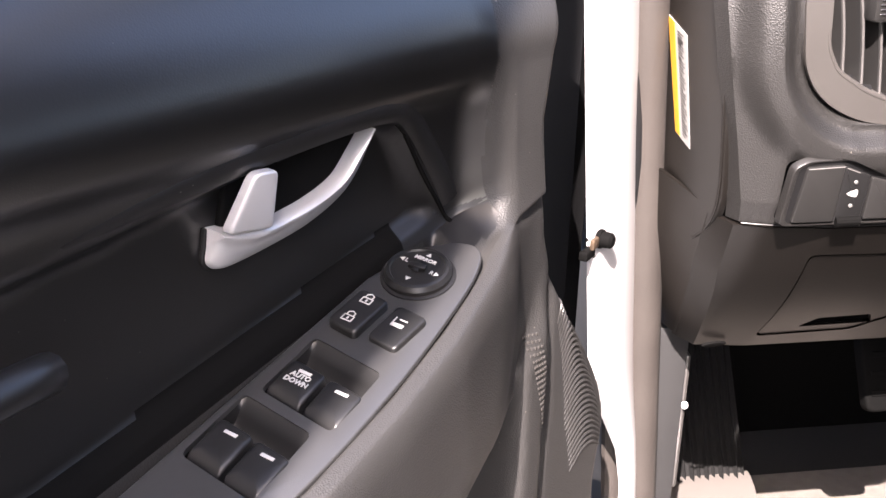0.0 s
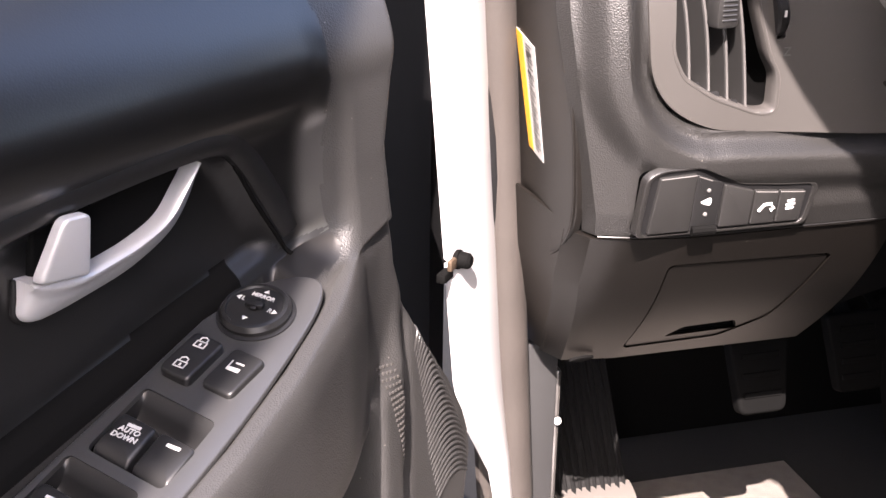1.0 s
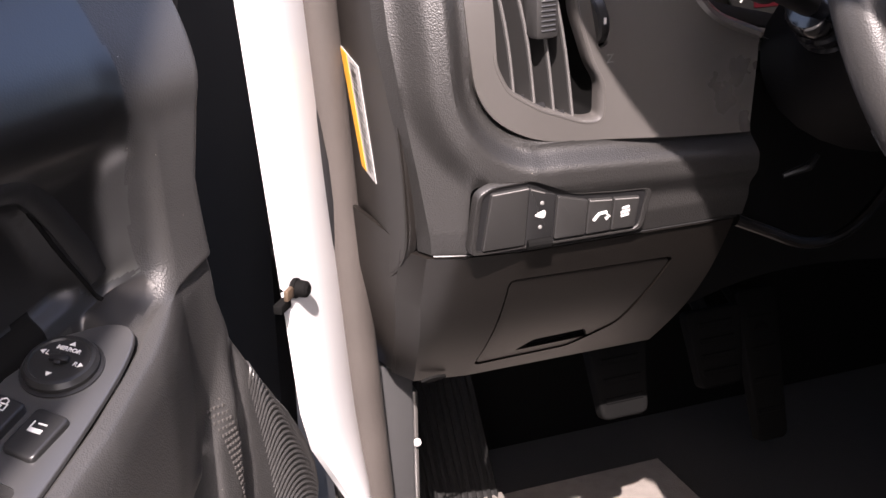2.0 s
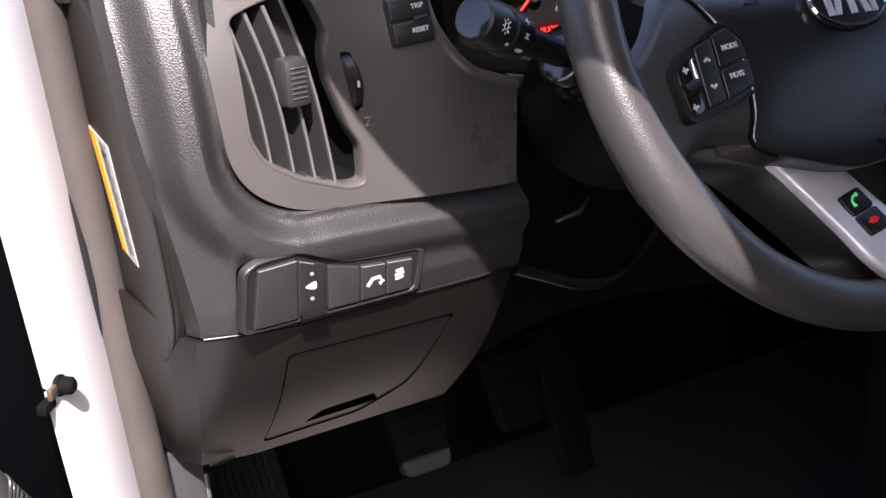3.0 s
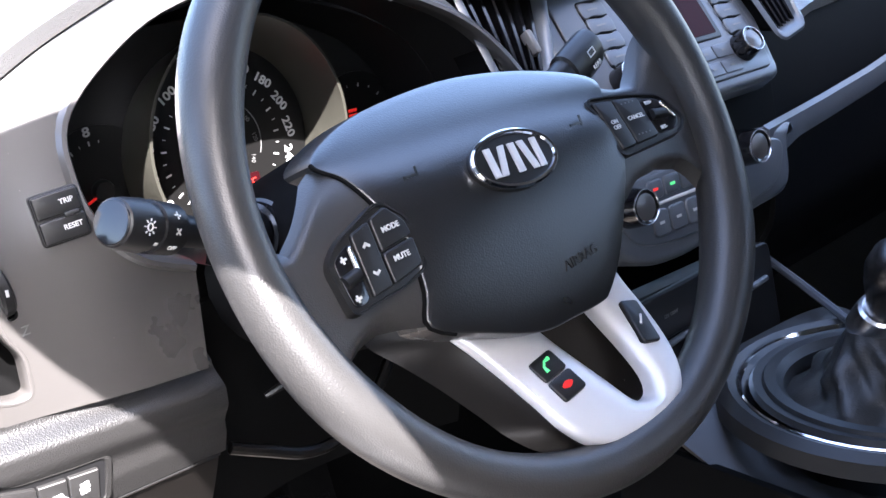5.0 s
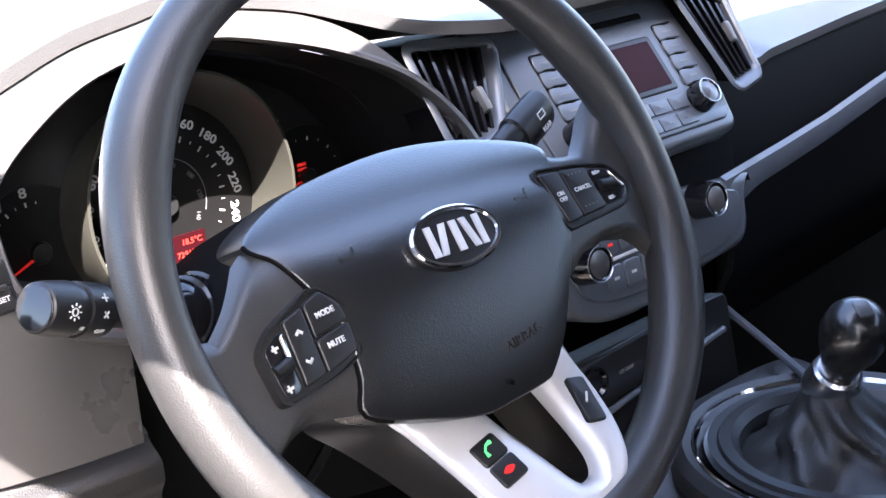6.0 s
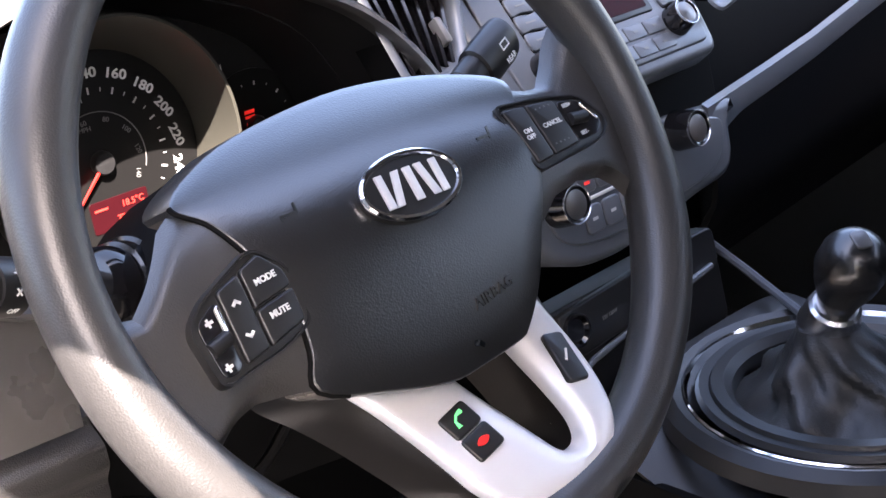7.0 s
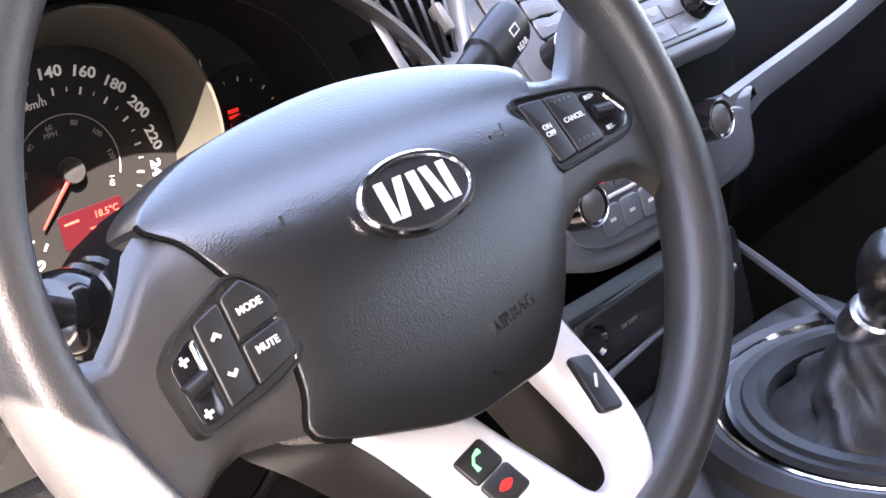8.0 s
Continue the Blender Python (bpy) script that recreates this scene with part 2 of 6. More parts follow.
def lettering(text, size, m, mat, parent, name="lettering", depth=0.0002, bold=0.0):
    cu = bpy.data.curves.new("tmp", "FONT")
    cu.body, cu.size, cu.extrude, cu.align_x, cu.align_y, cu.offset = text, size, depth, "CENTER", "CENTER", bold
    cu.resolution_u = 3
    o = new("tmp", cu)
    dg = bpy.context.evaluated_depsgraph_get()
    dg.update()
    me = bpy.data.meshes.new_from_object(o.evaluated_get(dg))
    bpy.data.objects.remove(o)
    bpy.data.curves.remove(cu)
    bm = bmesh.new()
    bm.from_mesh(me)
    bmesh.ops.remove_doubles(bm, verts=bm.verts, dist=1e-6)
    bpy.data.meshes.remove(me)
    return part(name, bm, mat, parent, smooth=0, m=m)


def facing(origin, right, up):
    """A frame whose x runs along right, y along up and z towards the viewer."""
    r = Vector(right).normalized()
    n = r.cross(Vector(up)).normalized()
    u = n.cross(r)
    return Matrix.Translation(origin) @ Matrix((r, u, n)).transposed().to_4x4()


def step(a, b, x):
    t = min(1, max(0, (x - a) / (b - a)))
    return t * t * (3 - 2 * t)


def lerp(a, b, t):
    return a + (b - a) * t


def along(table, x):
    """Piecewise-linear value from (x, value) pairs."""
    if x <= table[0][0]:
        return table[0][1]
    for (x0, v0), (x1, v1) in zip(table, table[1:]):
        if x <= x1:
            return lerp(v0, v1, (x - x0) / (x1 - x0))
    return table[-1][1]


# ---- the place: ground, car shell ----
structure("ground", box(-60, 60, -60, 60, -0.2, 0.0), ASPHALT, "dark asphalt ground under the car", "ground", smooth=0)


# Unseen roof: half-width set so its shadow edge falls across the dash.
def roof_half(y):
    return along([(-1.9, 0.66), (-0.55, 0.68), (-0.40, 0.69), (-0.25, 0.745), (-0.10, 0.775)], y)


def shell():
    def roof(u, v):
        s = 2 * u - 1
        # front edge notched so sun reaches the dial but not the radio
        y = lerp(-1.9, along([(0.0, -0.095), (0.36, -0.10), (0.52, -0.142), (0.62, -0.135), (0.72, -0.112)], abs(s) * 0.77), v)
        return (s * roof_half(y), y, 1.51 - 0.06 * s * s - 0.04 * v * v)
    structure("ceiling", sheet(roof, 16, 24, 0.03), ROOF, "unseen grey roof lining, its outline shaped to place the sunlight", "ceiling")
    for s, name in ((-1, "pillar_left"), (1, "pillar_right")):
        # rails bend inwards to keep the same shadow edge
        post = smooth_path([(s * 0.767, 0.62, 1.00), (s * 0.783, 0.40, 1.145), (s * 0.790, 0.20, 1.27), (s * 0.785, -0.08, 1.42), (s * 0.755, -0.25, 1.445), (s * 0.698, -0.39, 1.455), (s * 0.687, -0.55, 1.455), (s * 0.66, -1.9, 1.44)], 6)
        structure(name, tube(post, 0.033, 10), WHITE, "white painted windscreen pillar and roof rail", "pillar")
    # Added out of view: its cut edge shapes the shadow across the door.
    side = facing((-1.59, -1.36, 0), (-0.91, 0.42, 0), (0, 0, 1))
    structure("shadow_wall", slab([(0.06, 0.0), (4.0, 0.0), (4.0, 3.1), (-0.0175, 3.1), (-0.0175, 2.66), (-0.0054, 2.615), (0.0002, 2.56), (0.0091, 2.52), (0.0172, 2.49), (0.027, 2.445), (0.036, 2.39), (0.06, 2.2)], -0.02, 0.0, 0.001, 1), WALL, "unseen wall added to cast the shadow on the open door", "wall", m=side)
    structure("wall_right", box(0.76, 0.84, -1.9, 0.7, 0.3, 1.05, 0.01), DOORSKIN, "dark closed passenger side of the car", "wall")
    # Unseen walls added to cut sky light; heights set what the wheel reflects.
    structure("wall_right_rear", box(0.74, 0.80, -1.9, -0.25, 1.055, 1.33, 0.01), DOORSKIN, "unseen dark panel added to block light from the rear side window", "wall")
    structure("wall_rear", box(-0.80, 0.80, -2.0, -1.9, 0.3, 1.47, 0.01), DOORSKIN, "unseen dark wall added to close the cabin's rear against the sky", "wall")
    # Unseen panels, added dark so the door's inner skin reflects little light.
    structure("wall_left", box(-0.84, -0.76, -1.9, -0.78, 0.3, 0.98, 0.01), BLACK, "unseen dark panel added to keep reflections off the open door", "wall")
    structure("wall_left_upper", box(-0.83, -0.77, -1.9, -0.78, 0.982, 1.45, 0.01), GLOSS, "unseen dark gloss panel added to dim what the door reflects", "wall")
    structure("bonnet", sheet(lambda u, v: (lerp(-0.80, 0.80, u), lerp(0.85, 1.9, v), 1.02 - 0.10 * v * v - 0.05 * (2 * u - 1) ** 2), 10, 8, 0.02), WHITE, "white painted bonnet in front of the windscreen", "bonnet")
    # Front wall carries the footwell's shade in its colour.
    structure("firewall", box(-0.76, 0.76, 0.66, 0.72, 0.3, 1.0, 0.005), DEEP, "front wall of the footwell, painted near-black for the shade", "wall")
    structure("floor", box(-0.76, 0.80, -1.9, 0.70, 0.28, 0.36, 0.005), CARPET, "grey-brown carpeted car floor, darkened for the shade", "floor")
    structure("sill", box(-0.86, -0.72, -0.8, 0.33, 0.26, 0.40, 0.02), WHITE, "white painted door sill", "sill")


shell()


# ---- door opening: white jamb, seal, check strap ----
def seal_x(z):
    return -0.744 - 0.070 * (z - 0.75)


def jamb():
    def face(u, v):
        """The white strip between the hinge side and the seal, turned towards the cabin."""
        z = lerp(0.34, 1.14, v)
        low = 0.035 * step(0.70, 0.58, z)
        bow = 0.006 * math.sin(math.pi * u)
        return (lerp(-0.802 - 0.085 * (z - 0.77) + low, seal_x(z) + 0.002, u) + 0.77 * bow, lerp(0.220 + low, 0.296, u) - 0.64 * bow, z)
    structure("door_jamb", sheet(face, 12, 24, 0.006), WHITE, "white painted door jamb of the car body", "door jamb")
    # Hinge pillar takes black in place of the shade behind the door.
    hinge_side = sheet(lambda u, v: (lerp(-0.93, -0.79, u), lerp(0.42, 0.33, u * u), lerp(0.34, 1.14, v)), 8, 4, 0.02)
    structure("hinge_pillar", hinge_side, BLACK, "hinge pillar behind the open door, painted black for the shade", "pillar")
    zs = [0.36 + 0.05 * i for i in range(17)]
    path = [(seal_x(z), 0.290, z) for z in zs]
    seal = thing("door_seal", path[0], "brown-grey rubber weather strip along the door opening", "door seal")
    part("bulb", tube([(x + 0.004, y, z) for x, y, z in path], 0.0155, 14, up=(0, 1, 0)), RUBBER, seal)
    part("lip", tube([(x - 0.0175, y + 0.002, z) for x, y, z in path], 0.0100, 10, squash=(1, 0.7), up=(0, 1, 0)), RUBBER, seal, "thin sealing lip")
    part("stop", tube([(seal_x(z) - 0.0105 + 0.003 * math.sin((z - 0.79) * 24), 0.2815, z) for z in (0.79, 0.81, 0.84, 0.87, 0.90, 0.92)], [0.002, 0.007, 0.009, 0.009, 0.007, 0.002], 10, squash=(1, 0.6), up=(0, 1, 0)), BLACK, seal, "black rubber stop")
    st = thing("check_strap", (-0.80, 0.24, 0.762), "rusty steel door check strap with a black bolt", "door check")
    M = facing((-0.800, 0.226, 0.802), (0.64, 0.77, 0), (0, 0, 1)) @ Matrix.Scale(0.62, 4)
    part("arm", box(-0.024, -0.006, -0.007, 0.006, 0.0, 0.006, 0.002), STEEL, st, m=M)
    part("bolt", revolve([(0.0, 0.020), (0.006, 0.020), (0.0092, 0.017), (0.0098, 0.006), (0.0115, 0.006), (0.0115, -0.010)], 12), DEEP, st, "black bolt head", m=M)
    part("bracket", box(-0.035, -0.010, -0.018, -0.007, -0.008, 0.003, 0.002), DEEP, st, m=M)


jamb()


# ---- dashboard ----
def corner_dist(x, z):
    """Distance outside the trim panel's lower left outline."""
    zb = 0.905 - 0.05 * max(0.0, x + 0.64)
    r, xl = 0.045, -0.698 - 0.04 * (z - 0.95)
    qx, qz = (xl + r) - x, (zb + r) - z
    return math.hypot(max(qx, 0), max(qz, 0)) + min(max(qx, qz), 0) - r


def crease_x(z):
    """The hard corner of the dashboard towards the door."""
    return along([(0.60, -0.690), (0.69, -0.699), (0.72, -0.706), (0.79, -0.719), (0.835, -0.7215), (0.889, -0.730), (0.94, -0.739), (0.978, -0.744), (1.03, -0.746), (1.06, -0.746)], z)


def wrap(x, z=0.95):
    d = -0.704 - x
    return 0.11 * (d + math.sqrt(d * d + 0.004 ** 2)) - 0.0002 + 0.16 * max(0.0, -0.66 - x) + 1.6 * max(0.0, crease_x(z) - x)


def lean_back(x, z):
    return 1.6 * max(0.0, z - 0.93) ** 2 * step(-0.69, -0.72, x)


def frame_y(x, z):
    d = corner_dist(x, z)
    ridge = 0.013 * step(0.002, 0.016, d) * (1 - 0.7 * step(0.024, 0.042, d))
    return 0.152 + wrap(x, z) + lean_back(x, z) - ridge + 0.007 * step(0.0, -0.006, d) + 0.6 * max(0, 0.850 - z) ** 1.0 * 0.6


def trim_y(x, z):
    return 0.152 + 0.7 * wrap(x) + 1.2 * max(0.0, z - 0.955) ** 2 + 0.022 * (1 - math.exp(-110 * max(0.0, z - 0.985) ** 2)) - 0.03 * step(-0.62, -0.54, x) * 0.35 + 0.06 * max(0.0, x + 0.545) * max(0.0, 0.97 - z)


def lower_y(z):
    t = (0.834 - z) / 0.145
    return 0.1585 + 0.105 * t + 0.02 * math.sin(math.pi * t) * -0.6


dash = thing("dashboard", (-0.6, 0.3, 0.69), "dark grey grained car dashboard with satin trim panels", "dashboard")


def face_sheet(fy, x0, x1, z0, z1, nx, nz, thick):
    return sheet(lambda u, v: (lerp(x0, x1, u), fy(lerp(x0, x1, u), lerp(z0, z1, v)), lerp(z0, z1, v)), nx, nz, thick)


def xz_prism(loop, y0, y1):
    """A cutter: an outline in x and z carried from y0 to y1."""
    return rings([[(p[0], y, p[1]) for p in loop] for y in (y0, y1)])


SWITCH_HOLE = [(-0.702, 0.8375), (-0.578, 0.8375), (-0.574, 0.868), (-0.600, 0.869), (-0.632, 0.872), (-0.662, 0.886), (-0.690, 0.885), (-0.699, 0.880)]


def creased(fy, x1, z0, z1, nu, nv, thick, bevel, drop=0.0):
    """A plate that bends sharply along the corner towards the door."""
    def at(u, v):
        z = lerp(z0, z1, v)
        k = round(u * nu)
        c = crease_x(z)
        x = lerp(c - bevel, c, k / 5) if k <= 5 else lerp(c, x1, (k - 5) / (nu - 5))
        return (x, fy(x, z), z + drop * (1 - v))
    return sheet(at, nu, nv, thick)


frame_bm = creased(frame_y, -0.495, 0.8345, 1.052, 110, 96, 0.004, 0.0055)
frame_bm = carve(frame_bm, ("DIFFERENCE", xz_prism(rounded(SWITCH_HOLE, 0.006), 0.05, 0.30)),
                 ("DIFFERENCE", xz_prism([(-0.691, 0.965), (-0.683, 0.936), (-0.662, 0.918), (-0.62, 0.912), (-0.40, 0.912), (-0.40, 1.2), (-0.694, 1.2)], 0.05, 0.30)))
part("grained_frame", frame_bm, GRAIN, dash, "grained dark grey frame round the trim panel")

TRIM_LOOP = smooth_path([(-0.503, 0.898), (-0.560, 0.901), (-0.610, 0.903), (-0.650, 0.907), (-0.678, 0.920), (-0.693, 0.940), (-0.698, 0.968), (-0.7015, 1.012), (-0.7015, 1.030), (-0.696, 1.039), (-0.684, 1.044)], 5) \
    + smooth_path([(-0.660, 1.050), (-0.620, 1.064), (-0.585, 1.086), (-0.54, 1.106), (-0.47, 1.128), (-0.40, 1.137), (-0.33, 1.126), (-0.283, 1.107), (-0.250, 1.078), (-0.218, 1.028), (-0.197, 0.97), (-0.194, 0.955)], 4) + [Vector((-0.23, 0.955)), Vector((-0.36, 1.0)), Vector((-0.47, 0.985)), Vector((-0.500, 0.975))]
HOOD_LOOP = smooth_loop([(-0.500, 0.966), (-0.533, 0.981), (-0.552, 1.005), (-0.557, 1.03), (-0.551, 1.060), (-0.52, 1.085), (-0.47, 1.108), (-0.40, 1.118), (-0.34, 1.107), (-0.285, 1.088), (-0.24, 1.06), (-0.21, 1.015), (-0.204, 0.97), (-0.23, 0.945), (-0.37, 0.935), (-0.46, 0.950)], 5)
VENT_LOOP = rounded([(-0.681, 0.957), (-0.673, 0.941), (-0.652, 0.928), (-0.620, 0.916), (-0.609, 0.9165), (-0.609, 0.940), (-0.617, 0.953), (-0.628, 0.985), (-0.629, 1.001), (-0.624, 1.012), (-0.631, 1.033), (-0.641, 1.038), (-0.664, 1.034), (-0.684, 1.027)], 0.006)
WHEEL_LOOP = rounded([(-0.6125, 0.962), (-0.6065, 0.964), (-0.6115, 0.999), (-0.6195, 1.000)], 0.003)
trim = face_sheet(trim_y, -0.712, -0.17, 0.88, 1.142, 70, 36, 0.004)
trim = carve(trim, ("INTERSECT", xz_prism(TRIM_LOOP, 0.0, 0.4)), ("DIFFERENCE", xz_prism(HOOD_LOOP, 0.0, 0.4)),
             ("DIFFERENCE", xz_prism(VENT_LOOP, 0.0, 0.4)), ("DIFFERENCE", xz_prism(WHEEL_LOOP, 0.0, 0.4)))
trim_panel = part("trim_panel", trim, SATIN, dash, "smooth satin grey trim panel")


def edge_band(loop, y_at, out, depth, lift=0.0):
    """A rounded lip round an opening in x and z."""
    lp = [Vector(p) for p in loop]
    area = sum(lp[i - 1].x * lp[i].y - lp[i].x * lp[i - 1].y for i in range(len(lp)))
    if area < 0:
        lp = lp[::-1]
    prof = [(out, 0.001), (out * 0.6, -0.0012 - lift), (out * 0.2, -0.0012 - lift), (-0.0006, 0.001), (-0.0012, 0.006), (-0.0012, depth)]
    L = []
    for o, dy in prof:
        q = shrink(lp, -o)
        L.append([(p.x, y_at(p.x, p.y) + dy, p.y) for p in q])
    return rings(L, caps=(False, False))


part("vent_lip", edge_band(VENT_LOOP, trim_y, 0.003, 0.012, -0.0008), SATIN, trim_panel)
# the lip round the instrument opening, left side to right side over the top
lip_prof = [(0.007, 0.001), (0.0042, -0.0032), (0.0014, -0.0032), (-0.0006, 0.001), (-0.0012, 0.006), (-0.0012, 0.02)]
hood_area = sum(HOOD_LOOP[i - 1].x * HOOD_LOOP[i].y - HOOD_LOOP[i].x * HOOD_LOOP[i - 1].y for i in range(len(HOOD_LOOP)))
lip_rows = []
for o, dy in lip_prof:
    q = shrink(HOOD_LOOP if hood_area > 0 else HOOD_LOOP[::-1], -o)
    q = q if hood_area > 0 else q[::-1]
    lip_rows.append([(p.x, trim_y(p.x, p.y) + dy, p.y) for p in q])
lip_n = max(i for i, p in enumerate(HOOD_LOOP) if p.y > 0.975)
part("hood_lip", sheet(lambda u, v: lip_rows[round(v * 5)][round(u * lip_n)], lip_n, 5, 0), SATIN, trim_panel)

# instrument hood: a dark tunnel behind the opening
hood_loops = []
for d, g in ((0.016, 0.0), (0.05, 0.003), (0.10, 0.008), (0.17, 0.012)):
    q = shrink([Vector(p) for p in (HOOD_LOOP if sum(HOOD_LOOP[i - 1].x * HOOD_LOOP[i].y - HOOD_LOOP[i].x * HOOD_LOOP[i - 1].y for i in range(len(HOOD_LOOP))) > 0 else HOOD_LOOP[::-1])], g)
    hood_loops.append([(p.x, trim_y(p.x, p.y) + d, p.y - 0.12 * d) for p in q])
part("hood_tunnel", rings(hood_loops, caps=(False, True)), BLACK, dash, "black inside of the instrument hood")


# top pad
def pad_front(x):
    z = along([(-0.76, 1.030), (-0.69, 1.046), (-0.62, 1.067), (-0.585, 1.089), (-0.54, 1.109), (-0.47, 1.131), (-0.40, 1.140), (-0.33, 1.129), (-0.27, 1.109), (-0.225, 1.094), (-0.17, 1.088), (0.13, 1.088), (0.155, 1.05), (0.20, 0.994), (0.40, 1.003), (0.74, 1.012)], x)
    z -= 0.001
    y = along([(-0.76, 0.30), (-0.73, 0.215), (-0.69, 0.160), (-0.65, 0.150), (-0.17, 0.1485), (-0.1, 0.185), (0.1, 0.185), (0.18, 0.198), (0.74, 0.245)], x)
    if -0.68 < x < -0.18:
        y = lerp(y, trim_y(x, z) - 0.0025, min(1, (x + 0.68) / 0.03))
    return y, z


PAD_EDGE = smooth_path([pad_front(-0.76 + 0.04 * k)[::-1] + (-0.76 + 0.04 * k,) for k in range(39)], 6)


def pad(u, v):
    x = lerp(-0.76, 0.76, u)
    e = PAD_EDGE[min(len(PAD_EDGE) - 1, round(u * (len(PAD_EDGE) - 1)))]
    x, y, z = e.z, e.y, e.x
    yy = lerp(y, 0.80, v)
    top = 1.062 + 0.012 * math.sin(4 * x) + 0.01 * v
    hump = 0.06 * math.exp(-((x + 0.39) / 0.16) ** 2) * (1 - step(0.15, 0.55, v))
    flat = top + hump
    zz = lerp(z, flat, step(0.0, 0.45, v)) + 0.006 * math.sin(math.pi * min(1, v * 6)) * (1 - step(0.1, 0.17, v))
    return (x, yy, zz)


pad_bm = sheet(pad, len(PAD_EDGE) - 1, 60, -0.01)
pad_tree = BVHTree.FromBMesh(pad_bm)
part("top_pad", pad_bm, SOFT_TOP, dash, "soft grained dash top, painted paler for the sun on it")


def on_pad(x, y, lift=0.0):
    at, *_ = pad_tree.ray_cast(Vector((x, y, 1.4)), Vector((0, 0, -1)))
    return Vector((x, y, (at.z if at else 1.07) + lift))


def demist_vent():
    """An oval side-window vent let into the dash top."""
    v = thing("demister_vent", on_pad(-0.672, 0.212), "black oval demister vent with slats in the dash top", "air vent")

    def spot(a, b, lift):
        return on_pad(-0.672 + 0.45 * a + 0.37 * b, 0.212 - 0.89 * a + 0.93 * b, lift)
    oval = [(0.046 * math.cos(k * math.pi / 20), 0.034 * math.sin(k * math.pi / 20)) for k in range(40)]
    part("vent_frame", rings([[spot(a * f, b * f, h) for a, b in oval] for f, h in ((1.10, -0.001), (1.06, 0.0018), (1.0, 0.0016), (0.96, 0.0002))], caps=(False, False)), GRAIN, v)
    part("recess", rings([[spot(a * f, b * f, 0.0006) for a, b in oval] for f in (0.99, 0.5, 0.05)], caps=(False, True)), DEEP, v)
    for k in range(6):
        b = -0.025 + 0.010 * k
        half = 0.044 * math.sqrt(1 - (b / 0.034) ** 2)
        part("slat", tube([spot(lerp(-half, half, j / 8), b - 0.002 * j / 8, 0.0012) for j in range(9)], 0.0012, 6), SATIN, v)


demist_vent()


# lower knee panel
def knee_y(x, z):
    return lower_y(z) + wrap(x, z)


def lower_fn(u, v):
    x = lerp(-0.700, -0.500, u)
    z = lerp(0.690, 0.833, v)
    return (x, knee_y(x, z), z + 0.004 * (1 - v))


LID = rounded([(-0.664, 0.806), (-0.660, 0.709), (-0.585, 0.712), (-0.556, 0.735), (-0.540, 0.803)], 0.006)
lid_big = [(p.x + (p.x + 0.605) * 0.03, p.y + (p.y - 0.757) * 0.03) for p in LID]
low = carve(creased(knee_y, -0.500, 0.690, 0.833, 60, 36, -0.004, 0.010, 0.004), ("DIFFERENCE", xz_prism(lid_big, 0.0, 0.4)))
knee = part("knee_panel", low, LOWER, dash, "smooth brown-grey lower knee panel")
SLOT = rounded([(-0.632, 0.7185), (-0.572, 0.7205), (-0.580, 0.733), (-0.622, 0.731)], 0.003)
lid = carve(sheet(lambda u, v: lower_fn((lerp(-0.68, -0.53, u) + 0.700) / 0.200, lerp(0.10, 0.90, v)), 40, 30, -0.003),
            ("INTERSECT", xz_prism(LID, 0.0, 0.4)), ("DIFFERENCE", xz_prism(SLOT, 0.0, 0.4)))
lid_ob = part("pocket_lid", lid, LOWER, dash, "coin pocket lid with a recessed grip")
# Near-black sheets behind grip and lid paint the shade inside.
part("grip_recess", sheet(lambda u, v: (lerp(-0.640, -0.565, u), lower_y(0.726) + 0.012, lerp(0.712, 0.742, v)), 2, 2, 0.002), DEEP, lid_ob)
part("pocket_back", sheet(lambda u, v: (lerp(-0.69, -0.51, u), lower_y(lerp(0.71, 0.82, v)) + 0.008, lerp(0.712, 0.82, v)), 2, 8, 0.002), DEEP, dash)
part("screw_hole", slab(smooth_loop([(-0.010, 0), (0, -0.0035), (0.010, 0), (0, 0.0035)], 6), 0, 0.002, 0.0005), DEEP, dash, m=facing((-0.690, lower_y(0.697) - 0.003, 0.6985), (1, 0, 0.05), (0, -0.6, 0.8)))
part("seam_edge", tube([(lerp(-0.7205, -0.50, i / 24), frame_y(lerp(-0.7205, -0.50, i / 24), 0.8355) - 0.0006, 0.8340) for i in range(25)], 0.0006, 6), BUTTON, dash)

part("knee_side", sheet(lambda u, v: (crease_x(lerp(0.697, 0.836, v)) - lerp(0.0085, 0.020, u), lerp(knee_y(crease_x(lerp(0.697, 0.836, v)) - 0.0085, lerp(0.697, 0.833, v)), 0.33, u), lerp(0.697, 0.836, v)), 8, 12, 0.003), LOWER, dash, "brown-grey side of the knee panel")

# end panel of the dashboard, towards the door
end_loop = smooth_loop([(0.268, 0.790), (0.222, 0.800), (0.180, 0.835), (0.172, 0.88), (0.178, 0.94), (0.196, 1.00), (0.23, 1.03), (0.300, 1.04), (0.310, 0.88), (0.300, 0.79)], 6)
end_m = Matrix(((0, -0.06, -1, -0.732 + 0.06 * 0.84), (1, 0, 0, 0), (0, 1, 0, 0), (0, 0, 0, 1)))
end = part("end_panel", slab(end_loop, -0.004, 0.003, 0.003), LOWER, dash, "brown-grey end cover of the dashboard", m=end_m)
part("edge_line", tube([(p.x + 0.0005, p.y, 0.0022) for p in end_loop[6:36]], 0.0008, 6), LOWER, end, "pale moulded edge", m=end_m)
lab = rounded([(0.282, 0.951), (0.244, 0.944), (0.228, 0.866), (0.257, 0.870)], 0.001)
